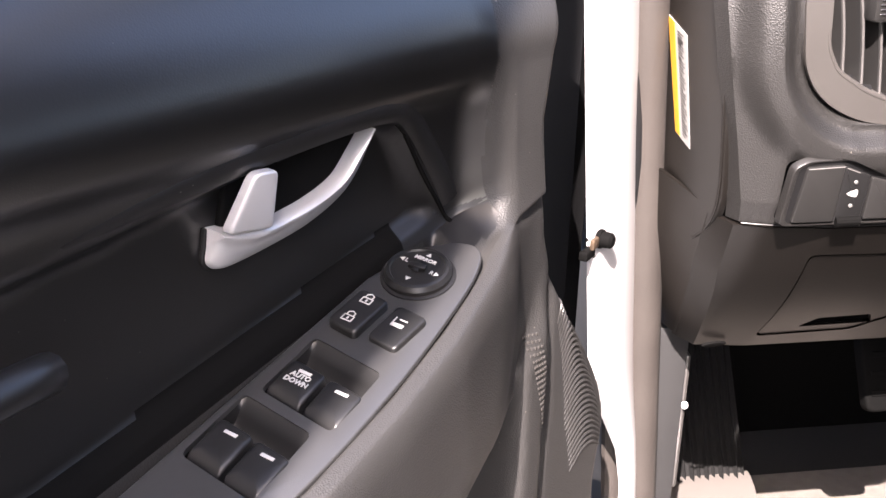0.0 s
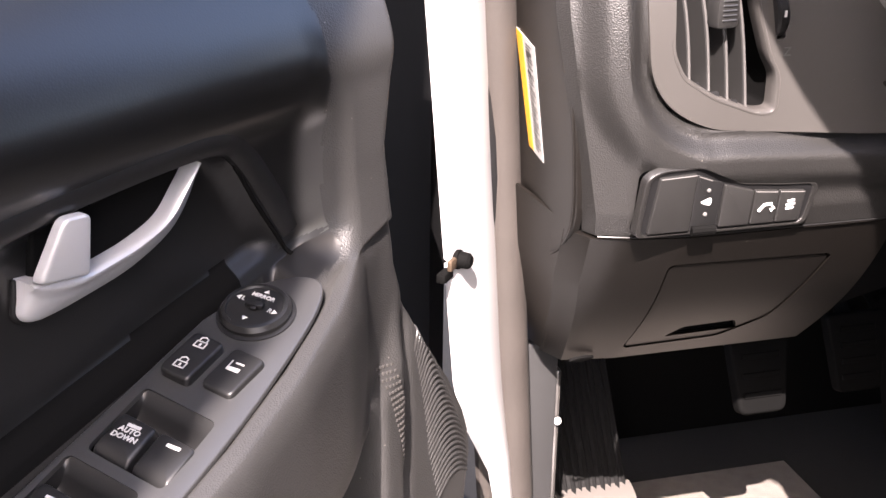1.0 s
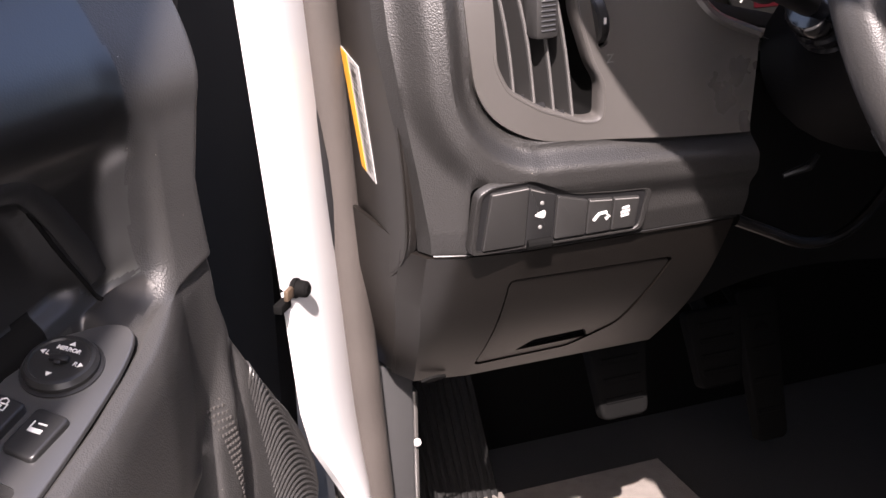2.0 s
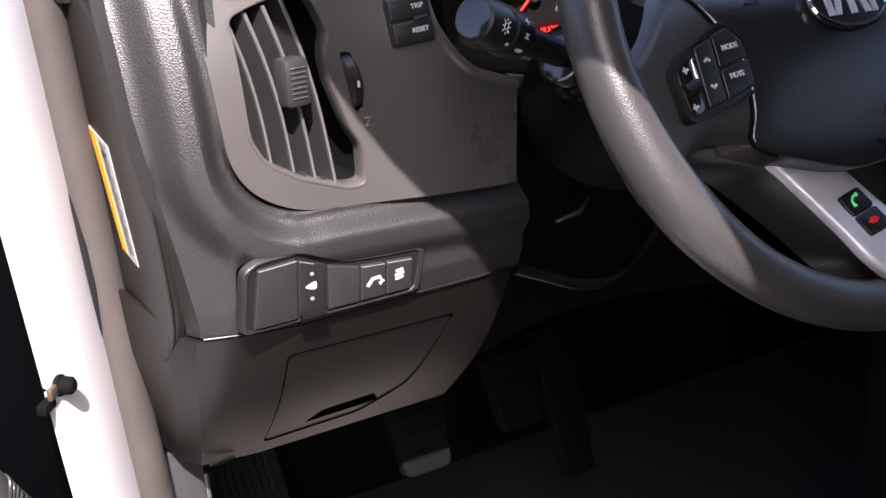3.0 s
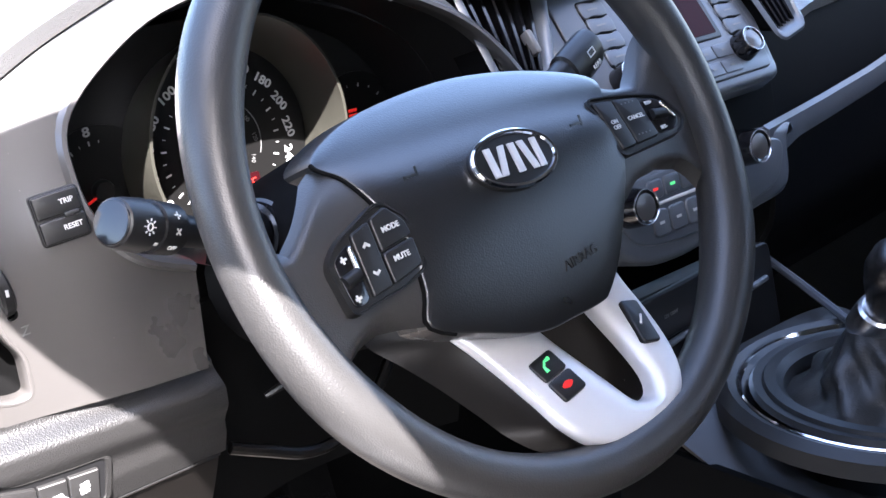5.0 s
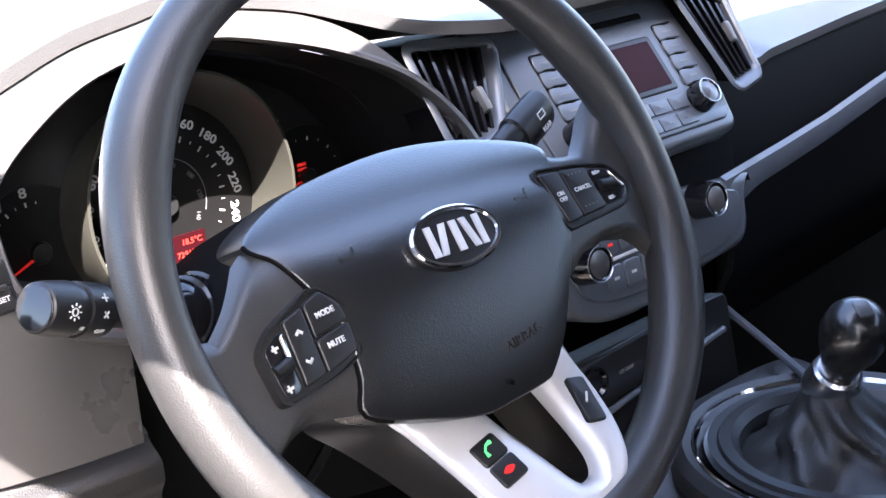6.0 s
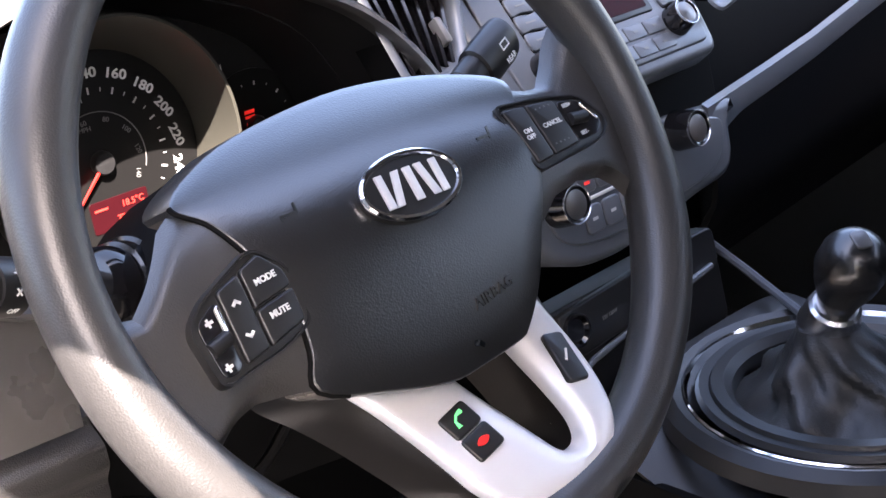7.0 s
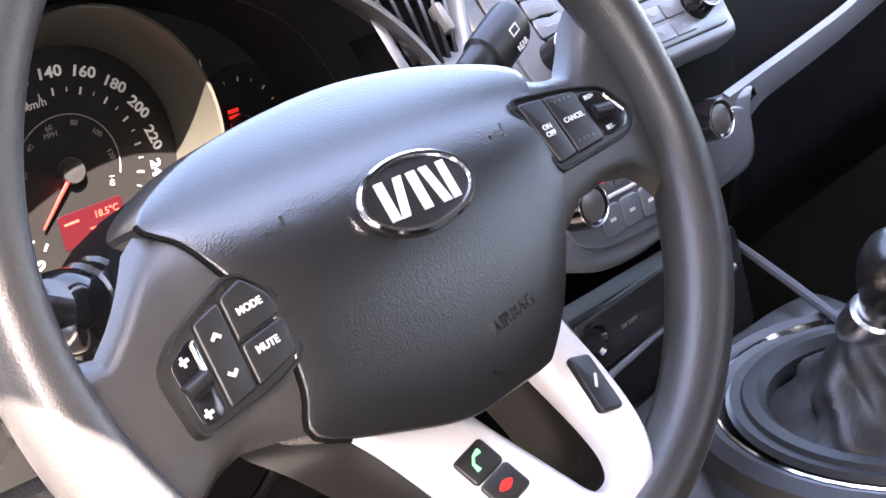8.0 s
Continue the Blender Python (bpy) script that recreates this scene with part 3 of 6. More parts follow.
lab_ob = tagged(part("label_sticker", slab(lab, 0.0032, 0.0037, 0.0002, 1), LABEL, None, m=end_m), "yellow and white fuse label sticker on the dashboard end", "label")
part("yellow_band", slab([(0.281, 0.950), (0.268, 0.948), (0.2475, 0.870), (0.2565, 0.871)], 0.0038, 0.0041, 0.0001, 1), YELLOW, lab_ob, "orange-yellow strip", m=end_m)
for i in range(34):
    t = (i + 0.7) / 35
    y0, z0 = lerp(0.262, 0.242, t), lerp(0.945, 0.871, t)
    wid = (0.0115, 0.0085, 0.0105, 0.0060, 0.0110)[i % 5]
    thick = 0.0026 if i in (2, 3, 8) else 0.0008
    part("print_bar", slab([(y0, z0), (y0 - wid, z0 - 0.0016), (y0 - wid, z0 - 0.0016 - thick), (y0, z0 - thick)], 0.0038, 0.0040, 0.0001, 1), SWITCH, lab_ob, m=end_m)


# ---- left air vent ----
def vent():
    v = thing("side_air_vent", (-0.64, 0.19, 0.915), "black side air vent with curved upright slats and a thumb slider", "air vent")
    lp = [Vector(p) for p in VENT_LOOP]
    if sum(lp[i - 1].x * lp[i].y - lp[i].x * lp[i - 1].y for i in range(len(lp))) < 0:
        lp = lp[::-1]
    part("duct", rings([[(p.x, trim_y(p.x, p.y) + d, p.y) for p in shrink(lp, g)] for d, g in ((0.005, -0.0005), (0.03, 0.0), (0.06, 0.006))], caps=(False, True)), DEEP, v)
    for i in range(4):
        t = i / 3
        pts = []
        for j in range(9):
            s = j / 8
            z = lerp(lerp(0.938, 0.918, t), lerp(1.026, 1.034, t), s)
            x = lerp(lerp(-0.669, -0.628, t), lerp(-0.684, -0.649, t), s) + 0.002 * math.sin(math.pi * s)
            pts.append((x, z))
        loops = []
        for x, z in pts:
            y = trim_y(x, z) + 0.004
            loops.append([(x - 0.0010, y + 0.0005, z), (x + 0.0008, y - 0.0004, z), (x + 0.0014, y + 0.001, z), (x - 0.0105, y + 0.026, z), (x - 0.0130, y + 0.025, z)])
        part("slat", rings(loops), VENT_SLAT, v)
        # pale strip painted where the slat's front edge catches light
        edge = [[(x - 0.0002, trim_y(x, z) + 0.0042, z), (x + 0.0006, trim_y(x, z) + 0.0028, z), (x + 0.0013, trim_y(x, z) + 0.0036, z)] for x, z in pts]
        part("slat_edge", rings(edge), SLAT_EDGE, v, "pale strip painted as the lit front edge")
        part("pivot", tube([(pts[0][0] - 0.002, trim_y(*pts[0]) + 0.006, lerp(0.934, 0.915, t)), (pts[0][0] + 0.008, trim_y(*pts[0]) + 0.006, lerp(0.934, 0.915, t))], 0.0028, 8), BLACK, v)
    sl = part("slider", box(-0.0085, 0.0085, -0.0145, 0.0145, -0.004, 0.012, 0.003), SWITCH, v, "ribbed thumb slider", m=facing((-0.6525, 0.158, 0.987), (1, 0.15, 0), (-0.15, 0, 1)))
    for k in range(7):
        part("rib", box(-0.0052, 0.0052, -0.0005, 0.0005, 0.0115, 0.0128, 0.0003, 1), PLATE, sl, m=facing((-0.6525, 0.158, 0.987), (1, 0.15, 0), (-0.15, 0, 1)) @ Matrix.Translation((0, -0.009 + 0.003 * k, 0)))
    wheel = part("thumb_wheel", revolve([(0.0, -0.004), (0.0165, -0.004), (0.018, -0.0025), (0.018, 0.0025), (0.0165, 0.004), (0.0, 0.004)], 32), BUTTON, v, "black thumb wheel", m=facing((-0.6125, 0.163, 0.981), (0, 1, 0), (-0.18, 0, 1)))
    part("mark", box(-0.0008, 0.0008, -0.002, 0.002, 0, 0.0006), INK, wheel, m=facing((-0.6125, 0.1452, 0.981), (1, 0, 0), (0, 0, 1)))
    lettering("Z", 0.008, facing((-0.6055, trim_y(-0.603, 0.954) - 0.0012, 0.9555), (1, 0, 0), (0.1, 0, 1)), GREY_INK, v, "vent_symbol")


vent()


# ---- switch panel ----
def switches():
    sw = thing("switch_panel", (-0.64, 0.15, 0.838), "dark grey switch panel with a blank, headlamp leveller and two buttons", "switch panel")
    # the face leans out towards its upper edge, level with the roll above it
    M = facing((0, 0.1475, 0.8375), (1, 0, 0), (0, -0.15, 1)) @ Matrix.Translation((0, -0.8375, 0))
    hole = [Vector(p) for p in rounded(SWITCH_HOLE, 0.006)]
    mid = sum(hole, Vector((0, 0))) / len(hole)

    def grown(f):
        return [mid + (p - mid) * f for p in hole]
    part("surround", rings([[(p.x, p.y, z) for p in grown(f)] for f, z in ((1.03, -0.006), (1.010, -0.0008), (1.0, -0.0003), (0.957, -0.0003), (0.950, -0.0008), (0.945, -0.004))], caps=(False, False)), GRAIN, sw, "raised grained surround", m=M)
    part("well", slab(grown(0.99), -0.006, -0.0014, 0.0002, 1), BLACK, sw, m=M)

    def press(name, loop, top, label="", mt=SWITCH):
        k = part(name, slab(rounded(loop, 0.0012), -0.004, top, 0.0007), mt, sw, label, m=M)
        return k

    # A pale line painted along a key's top edge as its highlight.
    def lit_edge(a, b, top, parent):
        part("edge_highlight", tube([M @ Vector((p[0], p[1] - 0.0006, top - 0.0002)) for p in (a, b)], 0.0005, 6), SLAT_EDGE, parent)
    bl = press("blank", [(-0.6945, 0.8405), (-0.6650, 0.8405), (-0.6650, 0.8818), (-0.6905, 0.8805)], 0.0012, "blank switch cover")
    lit_edge((-0.6895, 0.8805), (-0.6655, 0.8817), 0.0012, bl)
    lev = press("leveller", [(-0.6640, 0.8395), (-0.6450, 0.8395), (-0.6450, 0.8735), (-0.6520, 0.8760), (-0.6640, 0.8810)], -0.0004, "headlamp leveller", BUTTON)
    lit_edge((-0.6630, 0.8800), (-0.6530, 0.8762), -0.0004, lev)
    part("roller", tube([M @ Vector((-0.6630, 0.8400, 0.0002)), M @ Vector((-0.6460, 0.8400, 0.0002))], 0.0034, 10), DEEP, lev)
    for z in (0.8515, 0.8690):
        part("dot", revolve([(0.0, 0.0012), (0.0012, 0.0009), (0.0015, 0.0)], 12), GREY_INK, lev, m=M @ Matrix.Translation((-0.6545, z, -0.0003)))
    part("lamp_symbol", slab(smooth_loop([(-0.0055, 0.0), (-0.001, -0.0025), (0.003, -0.003), (0.004, 0.0), (0.003, 0.0035), (-0.001, 0.0025)], 4), 0, 0.0003, 0.0001, 1), INK, lev, m=M @ Matrix.Translation((-0.6545, 0.8605, -0.0004)) @ Matrix.Scale(0.8, 4))
    press("button", [(-0.6440, 0.8415), (-0.6220, 0.8415), (-0.6220, 0.8665), (-0.6440, 0.8725)], 0.0012, "blank button")
    b1 = press("button", [(-0.6210, 0.8415), (-0.6035, 0.8415), (-0.6035, 0.8650), (-0.6210, 0.8665)], 0.0012)
    b2 = press("button", [(-0.6025, 0.8415), (-0.5850, 0.8415), (-0.5835, 0.8635), (-0.6025, 0.8650)], 0.0012)
    lit_edge((-0.6205, 0.8662), (-0.6045, 0.8648), 0.0012, b1)
    lit_edge((-0.6020, 0.8648), (-0.5845, 0.8634), 0.0012, b2)
    part("symbol", tube([M @ Vector(p) for p in ((-0.6165, 0.851, 0.0013), (-0.613, 0.8555, 0.0013), (-0.608, 0.856, 0.0013), (-0.6055, 0.8525, 0.0013), (-0.608, 0.851, 0.0013))], 0.0013, 6), INK, b1, "white pictogram")
    for dz, w in ((0.0028, 0.0028), (0.0, 0.0034), (-0.0028, 0.003)):
        part("symbol", box(-w, w, -0.0009, 0.0009, 0, 0.0004, 0.0003, 1), INK, b2, "white pictogram", m=M @ Matrix.Translation((-0.5935, 0.8545 + dz, 0.0012)) @ pose(0, 0, 0, 0, 0, 9))


switches()


# ---- trip and reset rocker ----
def trip():
    t = thing("trip_switch", (-0.575, 0.145, 1.0), "black two-way trip and reset rocker in the trim panel", "switch")
    M = facing((-0.5735, 0.1475, 1.0142), (1, -0.18, 0.10), (-0.12, 0.20, 1)) @ Matrix.Scale(0.9, 4)
    part("bezel", slab(rounded(rect(0.031, 0.033), 0.003), -0.008, 0.0006, 0.001), BLACK, t, m=M)
    up = part("upper_key", slab(rounded([(-0.0145, 0.0006), (0.0145, 0.0006), (0.0145, 0.0155), (-0.0145, 0.0155)], 0.002), 0, 0.0024, 0.0014), BUTTON, t, m=M)
    dn = part("lower_key", slab(rounded([(-0.0145, -0.0155), (0.0145, -0.0155), (0.0145, -0.0006), (-0.0145, -0.0006)], 0.002), 0, 0.0024, 0.0014), BUTTON, t, m=M)
    part("bump", slab(rounded(rect(0.010, 0.0032), 0.0012), 0.002, 0.0042, 0.0008), BUTTON, up, m=M @ Matrix.Translation((0.007, 0, 0)))
    lettering("TRIP", 0.0045, M @ Matrix.Translation((0.006, 0.0085, 0.0025)), INK, up, bold=0.0001)
    lettering("RESET", 0.0045, M @ Matrix.Translation((0.0055, -0.0075, 0.0025)), INK, dn, bold=0.0001)


trip()


# ---- steering wheel ----
WC, WT = Vector((-0.381, -0.0186, 1.027)), radians(21.6)
MW = facing(WC, (1, 0, 0), (0, math.sin(WT), math.cos(WT)))


def steering_wheel():
    sw = thing("steering_wheel", WC, "black moulded steering wheel with silver lower spokes", "steering wheel")
    R, r = 0.1727, 0.0143

    def rim_z(x, y):
        """The rim's own plane, leaning a little against the hub."""
        return -0.0042 - 0.0682 * y - 0.0263 * x
    loops = []
    for i in range(120):
        a = 2 * math.pi * i / 120
        c = Vector((math.cos(a), math.sin(a), 0))
        thick = 1 + 0.12 * math.exp(-((math.degrees(a) % 180 - 30) / 16) ** 2) + 0.12 * math.exp(-((math.degrees(a) % 180 - 150) / 16) ** 2)
        lp = [c * (R + r * thick * math.cos(b)) + Vector((-0.0073, -0.0052, 1.12 * r * thick * math.sin(b))) for b in [2 * math.pi * k / 18 for k in range(18)]]
        loops.append([p + Vector((0, 0, rim_z(p.x, p.y))) for p in lp])
    part("rim", rings(loops + [loops[0]], caps=(False, False)), RIM, sw, "black leather-grained rim", m=MW)
    # airbag pad
    loop = smooth_loop([(0.0, 0.052), (0.045, 0.048), (0.080, 0.038), (0.098, 0.026), (0.085, 0.008), (0.0765, -0.022), (0.060, -0.050), (0.0430, -0.077), (0.0285, -0.0930), (0.0205, -0.0970),
                        (-0.004, -0.0986), (-0.028, -0.0985), (-0.062, -0.088), (-0.094, -0.074), (-0.091, -0.056), (-0.090, -0.030), (-0.100, -0.003), (-0.106, 0.012), (-0.1140, 0.0235), (-0.096, 0.035), (-0.060, 0.046)], 4)

    def dome(x, y):
        t = y - 0.010
        slope = 0.62 * (math.sqrt(t * t + 0.024 ** 2) + t) - 0.0055
        w = 0.006 - 0.5 * min(abs(x), 0.12) ** 2 - slope - 1.2 * min(0, y + 0.03) ** 2
        return lerp(w, rim_z(x, y), step(0.115, 0.165, abs(x)))
    L = []
    for s, drop in ((1.0, -0.030), (1.0, -0.0010), (0.996, -0.0002), (0.988, 0.0003), (0.94, 0.0008), (0.80, 0.001), (0.65, 0.001), (0.5, 0.001), (0.35, 0.001), (0.12, 0.001)):
        L.append([(p.x * s, (p.y + 0.02) * s - 0.02, dome(p.x * s, (p.y + 0.02) * s - 0.02) + drop) for p in loop])
    pad_ob = part("airbag_pad", rings(L), PAD, sw, "grained airbag cover", smooth=22, m=MW)
    part("pad_seam", tube([(p.x, p.y, dome(p.x, p.y) - 0.0016) for p in loop[50:73]], 0.0014, 8), DEEP, pad_ob, "dark seam round the cover", m=MW)
    lettering("AIRBAG", 0.0080, MW @ Matrix.Translation((0.012, -0.069, dome(0.012, -0.069) + 0.0011)) @ pose(0, 0, 0, 6, 0, 8), PAD, pad_ob, "embossed_lettering", 0.0008)
    for sx in (-0.071, 0.051):
        part("horn_mark", joined(box(-0.006, 0.003, -0.0007, 0.0007, 0, 0.0006), box(0.0022, 0.0036, -0.0045, 0.0045, 0, 0.0006), box(-0.006, -0.0048, -0.0030, 0.0007, 0, 0.0006)), PAD, pad_ob, m=MW @ Matrix.Translation((sx, 0.002, dome(sx, 0.002) + 0.001)))
    # emblem: plain shapes in an oval
    E = MW @ Matrix.Translation((-0.0085, -0.0065, dome(0, -0.006) + 0.0026)) @ pose(0, 0, 0, -13) @ pose(0, 0, 0, 0, 0, -2)

    def oval(a, b, n=40):
        return [Vector((a * math.cos(2 * math.pi * i / n), b * math.sin(2 * math.pi * i / n))) for i in range(n)]
    em = part("emblem", slab(oval(0.0305, 0.0176), -0.003, 0.0018, 0.0015), BLACK, sw, "black oval emblem", m=E)
    part("emblem_ring", rings([[(p.x, p.y, z) for p in oval(0.0305 - d, 0.0176 - d)] for d, z in ((0, -0.004), (0.0002, 0.0022), (0.0012, 0.0032), (0.0027, 0.0030), (0.0034, 0.0018))], caps=(False, False)), CHROME, em, "chrome ring", m=E)
    for x, w, lean in ((-0.0168, 0.0044, 0.0), (-0.0092, 0.0042, 0.30), (0.0005, 0.0046, 0.0), (0.0092, 0.0042, -0.22), (0.0166, 0.0040, 0.0)):
        pts = [(x - w / 2 - lean * 0.0086, -0.0086), (x + w / 2 - lean * 0.0086, -0.0086), (x + w / 2 + lean * 0.0086, 0.0086), (x - w / 2 + lean * 0.0086, 0.0086)]
        part("emblem_bar", slab(pts, 0.0015, 0.0032, 0.0006, 2), SILVER, em, "silver raised bar", m=E)
    # side spokes
    for s in (-1, 1):
        def spoke(p, t):
            x = lerp(0.048, 0.160, p) if s > 0 else lerp(0.064, 0.172, p)
            v1 = along([(0.064, 0.038), (0.086, 0.024), (0.105, 0.018), (0.122, 0.016), (0.135, 0.026), (0.148, 0.042), (0.164, 0.058)] if s > 0 else [(0.064, 0.042), (0.090, 0.033), (0.105, 0.026), (0.123, 0.0155), (0.143, -0.005), (0.154, -0.014), (0.164, -0.012)], x)
            v0 = along([(0.064, -0.050), (0.080, -0.040), (0.103, -0.038), (0.128, -0.042), (0.138, -0.050), (0.148, -0.064), (0.164, -0.080)] if s > 0 else [(0.064, -0.082), (0.090, -0.074), (0.105, -0.070), (0.118, -0.068), (0.130, -0.071), (0.148, -0.082), (0.164, -0.090)], x)
            y = lerp(v0, v1, t)
            edge = (1 - min(1, t / 0.12)) ** 2 + (1 - min(1, (1 - t) / 0.12)) ** 2
            return (s * x, y, dome(s * x, y) - 0.0020 - lerp(0.0015, 0.010, step(0.088, 0.125, x)) * edge)
        part("spoke", sheet(spoke, 24, 24, 0.016 * s), RIM, sw, m=MW)

    def cluster(name, outline, keys, strip):
        lp = [Vector(p) for p in rounded(outline, 0.006)]
        mid = sum(lp, Vector((0, 0))) / len(lp)
        fall = math.degrees(math.atan((dome(mid.x, mid.y + 0.012) - dome(mid.x, mid.y - 0.012)) / 0.024))
        M = MW @ Matrix.Translation((mid.x, mid.y, dome(mid.x, mid.y) + 0.0004)) @ pose(0, 0, 0, fall) @ Matrix.Translation((-mid.x, -mid.y, 0))
        c = part(name, slab(lp, -0.012, 0.0012, 0.0012), BUTTON, sw, "black multi-button switch cluster", m=M)
        part("bezel", rings([[(q.x, q.y, z) for q in [mid + (p - mid) * k for p in lp]] for k, z in ((0.97, 0.001), (0.985, 0.0026), (1.03, 0.0026), (1.05, -0.004))], caps=(False, False)), BUTTON, c, m=M)
        for k in keys:
            part("key", slab(rounded(k, 0.0022), 0.0008, 0.0036, 0.0012), BUTTON, c, m=M)
        part("dark_well", slab(rounded(strip, 0.004), 0.0008, 0.0020, 0.0004), GLOSS, c, m=M)
        return c, M

    c, M = cluster("audio_switch_block", [(-0.099, -0.005), (-0.086, -0.017), (-0.085, -0.044), (-0.101, -0.050), (-0.136, -0.055), (-0.140, -0.028), (-0.131, -0.019)],
                   [[(-0.1085, -0.0125), (-0.097, -0.0085), (-0.0885, -0.0185), (-0.0875, -0.0265), (-0.1085, -0.0300)], [(-0.1085, -0.0310), (-0.0875, -0.0275), (-0.0880, -0.0425), (-0.1085, -0.0475)],
                    [(-0.1225, -0.0170), (-0.1095, -0.0130), (-0.1095, -0.0475), (-0.1225, -0.0500)]],
                   [(-0.1365, -0.0270), (-0.1240, -0.0195), (-0.1240, -0.0505), (-0.1340, -0.0520)])
    for text, x, y in (("MODE", -0.0985, -0.0195), ("MUTE", -0.0985, -0.0350)):
        lettering(text, 0.0040, M @ Matrix.Translation((x, y, 0.0037)) @ pose(0, 0, 0, 0, 0, 4), INK, c, bold=0.00015)
    for y, a in ((-0.0235, 0), (-0.0395, 180)):
        for turn in (40, 140):
            part("arrow", box(-0.0026, 0.0006, -0.0007, 0.0007, 0, 0.0003), INK, c, m=M @ Matrix.Translation((-0.116, y, 0.0036)) @ pose(0, 0, 0, 0, 0, a + turn))
    for y in (-0.0275, -0.0475):
        part("volume_symbol", joined(box(-0.002, 0.002, -0.0007, 0.0007, 0, 0.0003), box(-0.001, 0.0002, -0.002, 0.002, 0, 0.0003)), INK, c, m=M @ Matrix.Translation((-0.1305, y, 0.0022)) @ pose(0, 0, 0, 0, 0, 10))
    part("toggle", tube([(-0.1350, -0.0385, 0.0022), (-0.1250, -0.0360, 0.0022)], 0.0036, 12), BLACK, c, m=M)
    part("glint_plate", slab(rounded([(-0.1258, -0.0345), (-0.1235, -0.0340), (-0.1235, -0.0215), (-0.1258, -0.0225)], 0.001), 0.001, 0.0030, 0.0008), CHROME, c, m=M)
    c, M = cluster("cruise_switch_block", [(0.068, 0.014), (0.100, 0.010), (0.126, 0.004), (0.136, -0.014), (0.128, -0.022), (0.100, -0.024), (0.073, -0.026)],
                   [[(0.0705, 0.0105), (0.0860, 0.0090), (0.0870, -0.0215), (0.0745, -0.0225)], [(0.0870, 0.0090), (0.1065, 0.0065), (0.1075, -0.0205), (0.0880, -0.0215)]],
                   [(0.1085, 0.0050), (0.1235, 0.0020), (0.1320, -0.0130), (0.1255, -0.0195), (0.1095, -0.0200)])
    lettering("ON\nOFF", 0.0036, M @ Matrix.Translation((0.0790, -0.0065, 0.0037)), INK, c, bold=0.0001)
    lettering("CANCEL", 0.0036, M @ Matrix.Translation((0.0972, -0.0055, 0.0037)), INK, c, bold=0.0001)
    lettering("RES+", 0.0030, M @ Matrix.Translation((0.1145, 0.0010, 0.0022)), INK, c, bold=0.0001)
    lettering("SET-", 0.0030, M @ Matrix.Translation((0.1160, -0.0165, 0.0022)), INK, c, bold=0.0001)
    part("toggle", tube([(0.1110, -0.0070, 0.0022), (0.1225, -0.0085, 0.0022)], 0.0036, 12), BLACK, c, m=M)
    part("glint_plate", slab(rounded([(0.1235, -0.0010), (0.1245, 0.0000), (0.1305, -0.0120), (0.1290, -0.0125)], 0.0004), 0.001, 0.0028, 0.0006), CHROME, c, m=M)
    for y in (0.0045, -0.0165):
        for k in range(4):
            part("dot", box(-0.0004, 0.0004, -0.0004, 0.0004, 0, 0.0003), GREY_INK, c, m=M @ Matrix.Translation((0.0918 + 0.0032 * k, y, 0.0036)))

    # silver lower spokes: a U, swept from its outer to its inner edge
    def rise(v):
        return lerp(-0.024, 0.012, step(-0.075, -0.165, v))
    outer = smooth_path([(-0.066, -0.074), (-0.068, -0.083), (-0.060, -0.097), (-0.0535, -0.113), (-0.0475, -0.132), (-0.041, -0.150), (-0.026, -0.165), (0.003, -0.1725), (0.033, -0.168), (0.050, -0.153), (0.0585, -0.133), (0.0625, -0.111), (0.0620, -0.093), (0.0600, -0.078), (0.056, -0.066)], 5)
    inner = smooth_path([(-0.016, -0.080), (-0.0140, -0.090), (-0.0100, -0.102), (-0.0052, -0.114), (0.0008, -0.128), (0.0072, -0.1415), (0.0130, -0.1515), (0.0200, -0.1560), (0.0285, -0.1545), (0.0325, -0.1465), (0.0330, -0.133), (0.0325, -0.118), (0.0315, -0.103), (0.0300, -0.092), (0.028, -0.080)], 5)
    prof = [(0.0, -0.010), (0.0, -0.001), (0.02, 0.0018), (0.06, 0.0034), (0.14, 0.0042), (0.5, 0.0042), (0.74, 0.0044), (0.82, 0.0030), (0.93, 0.0005), (1.0, -0.003), (1.0, -0.010)]
    u = part("silver_spokes", rings([[(*(o.lerp(i, t)), rise(o.lerp(i, t).y) + h) for t, h in prof] for o, i in zip(outer, inner)]), SILVER, sw, "silver painted U-shaped lower spokes", smooth=50, m=MW)
    part("spoke_backing", rings([[(*(o.lerp(i, t)), rise(o.lerp(i, t).y) + h) for t, h in ((0.10, -0.008), (0.93, -0.008), (0.985, -0.020), (0.90, -0.060), (0.3, -0.060))] for o, i in zip(outer, inner)]), LOWER, sw, "brown-grey deep inside of the lower spokes", m=MW)
    n_half = len(outer) // 2
    for side, stretch in ((-1, outer[:n_half - 3]), (1, outer[:n_half + 3:-1])):
        loops = []
        for k, o in enumerate(stretch):
            t = k / (len(stretch) - 1)
            reach = lerp(0.036, 0.008, t ** 0.8)
            w = rise(o.y)
            loops.append([(o.x - side * 0.004, o.y, w - 0.004), (o.x + side * 0.0008, o.y, w - 0.003), (o.x + side * 0.45 * reach, o.y + 0.10 * reach, w - 0.012), (o.x + side * reach, o.y + 0.2 * reach, w - 0.030), (o.x, o.y, w - 0.034)])
        part("spoke_wing", rings(loops), LOWER, sw, "brown-grey rear cover beside the silver spoke", m=MW)

    def on_spoke(x, y, rot):
        sl = (rise(y + 0.005) - rise(y - 0.005)) / 0.01
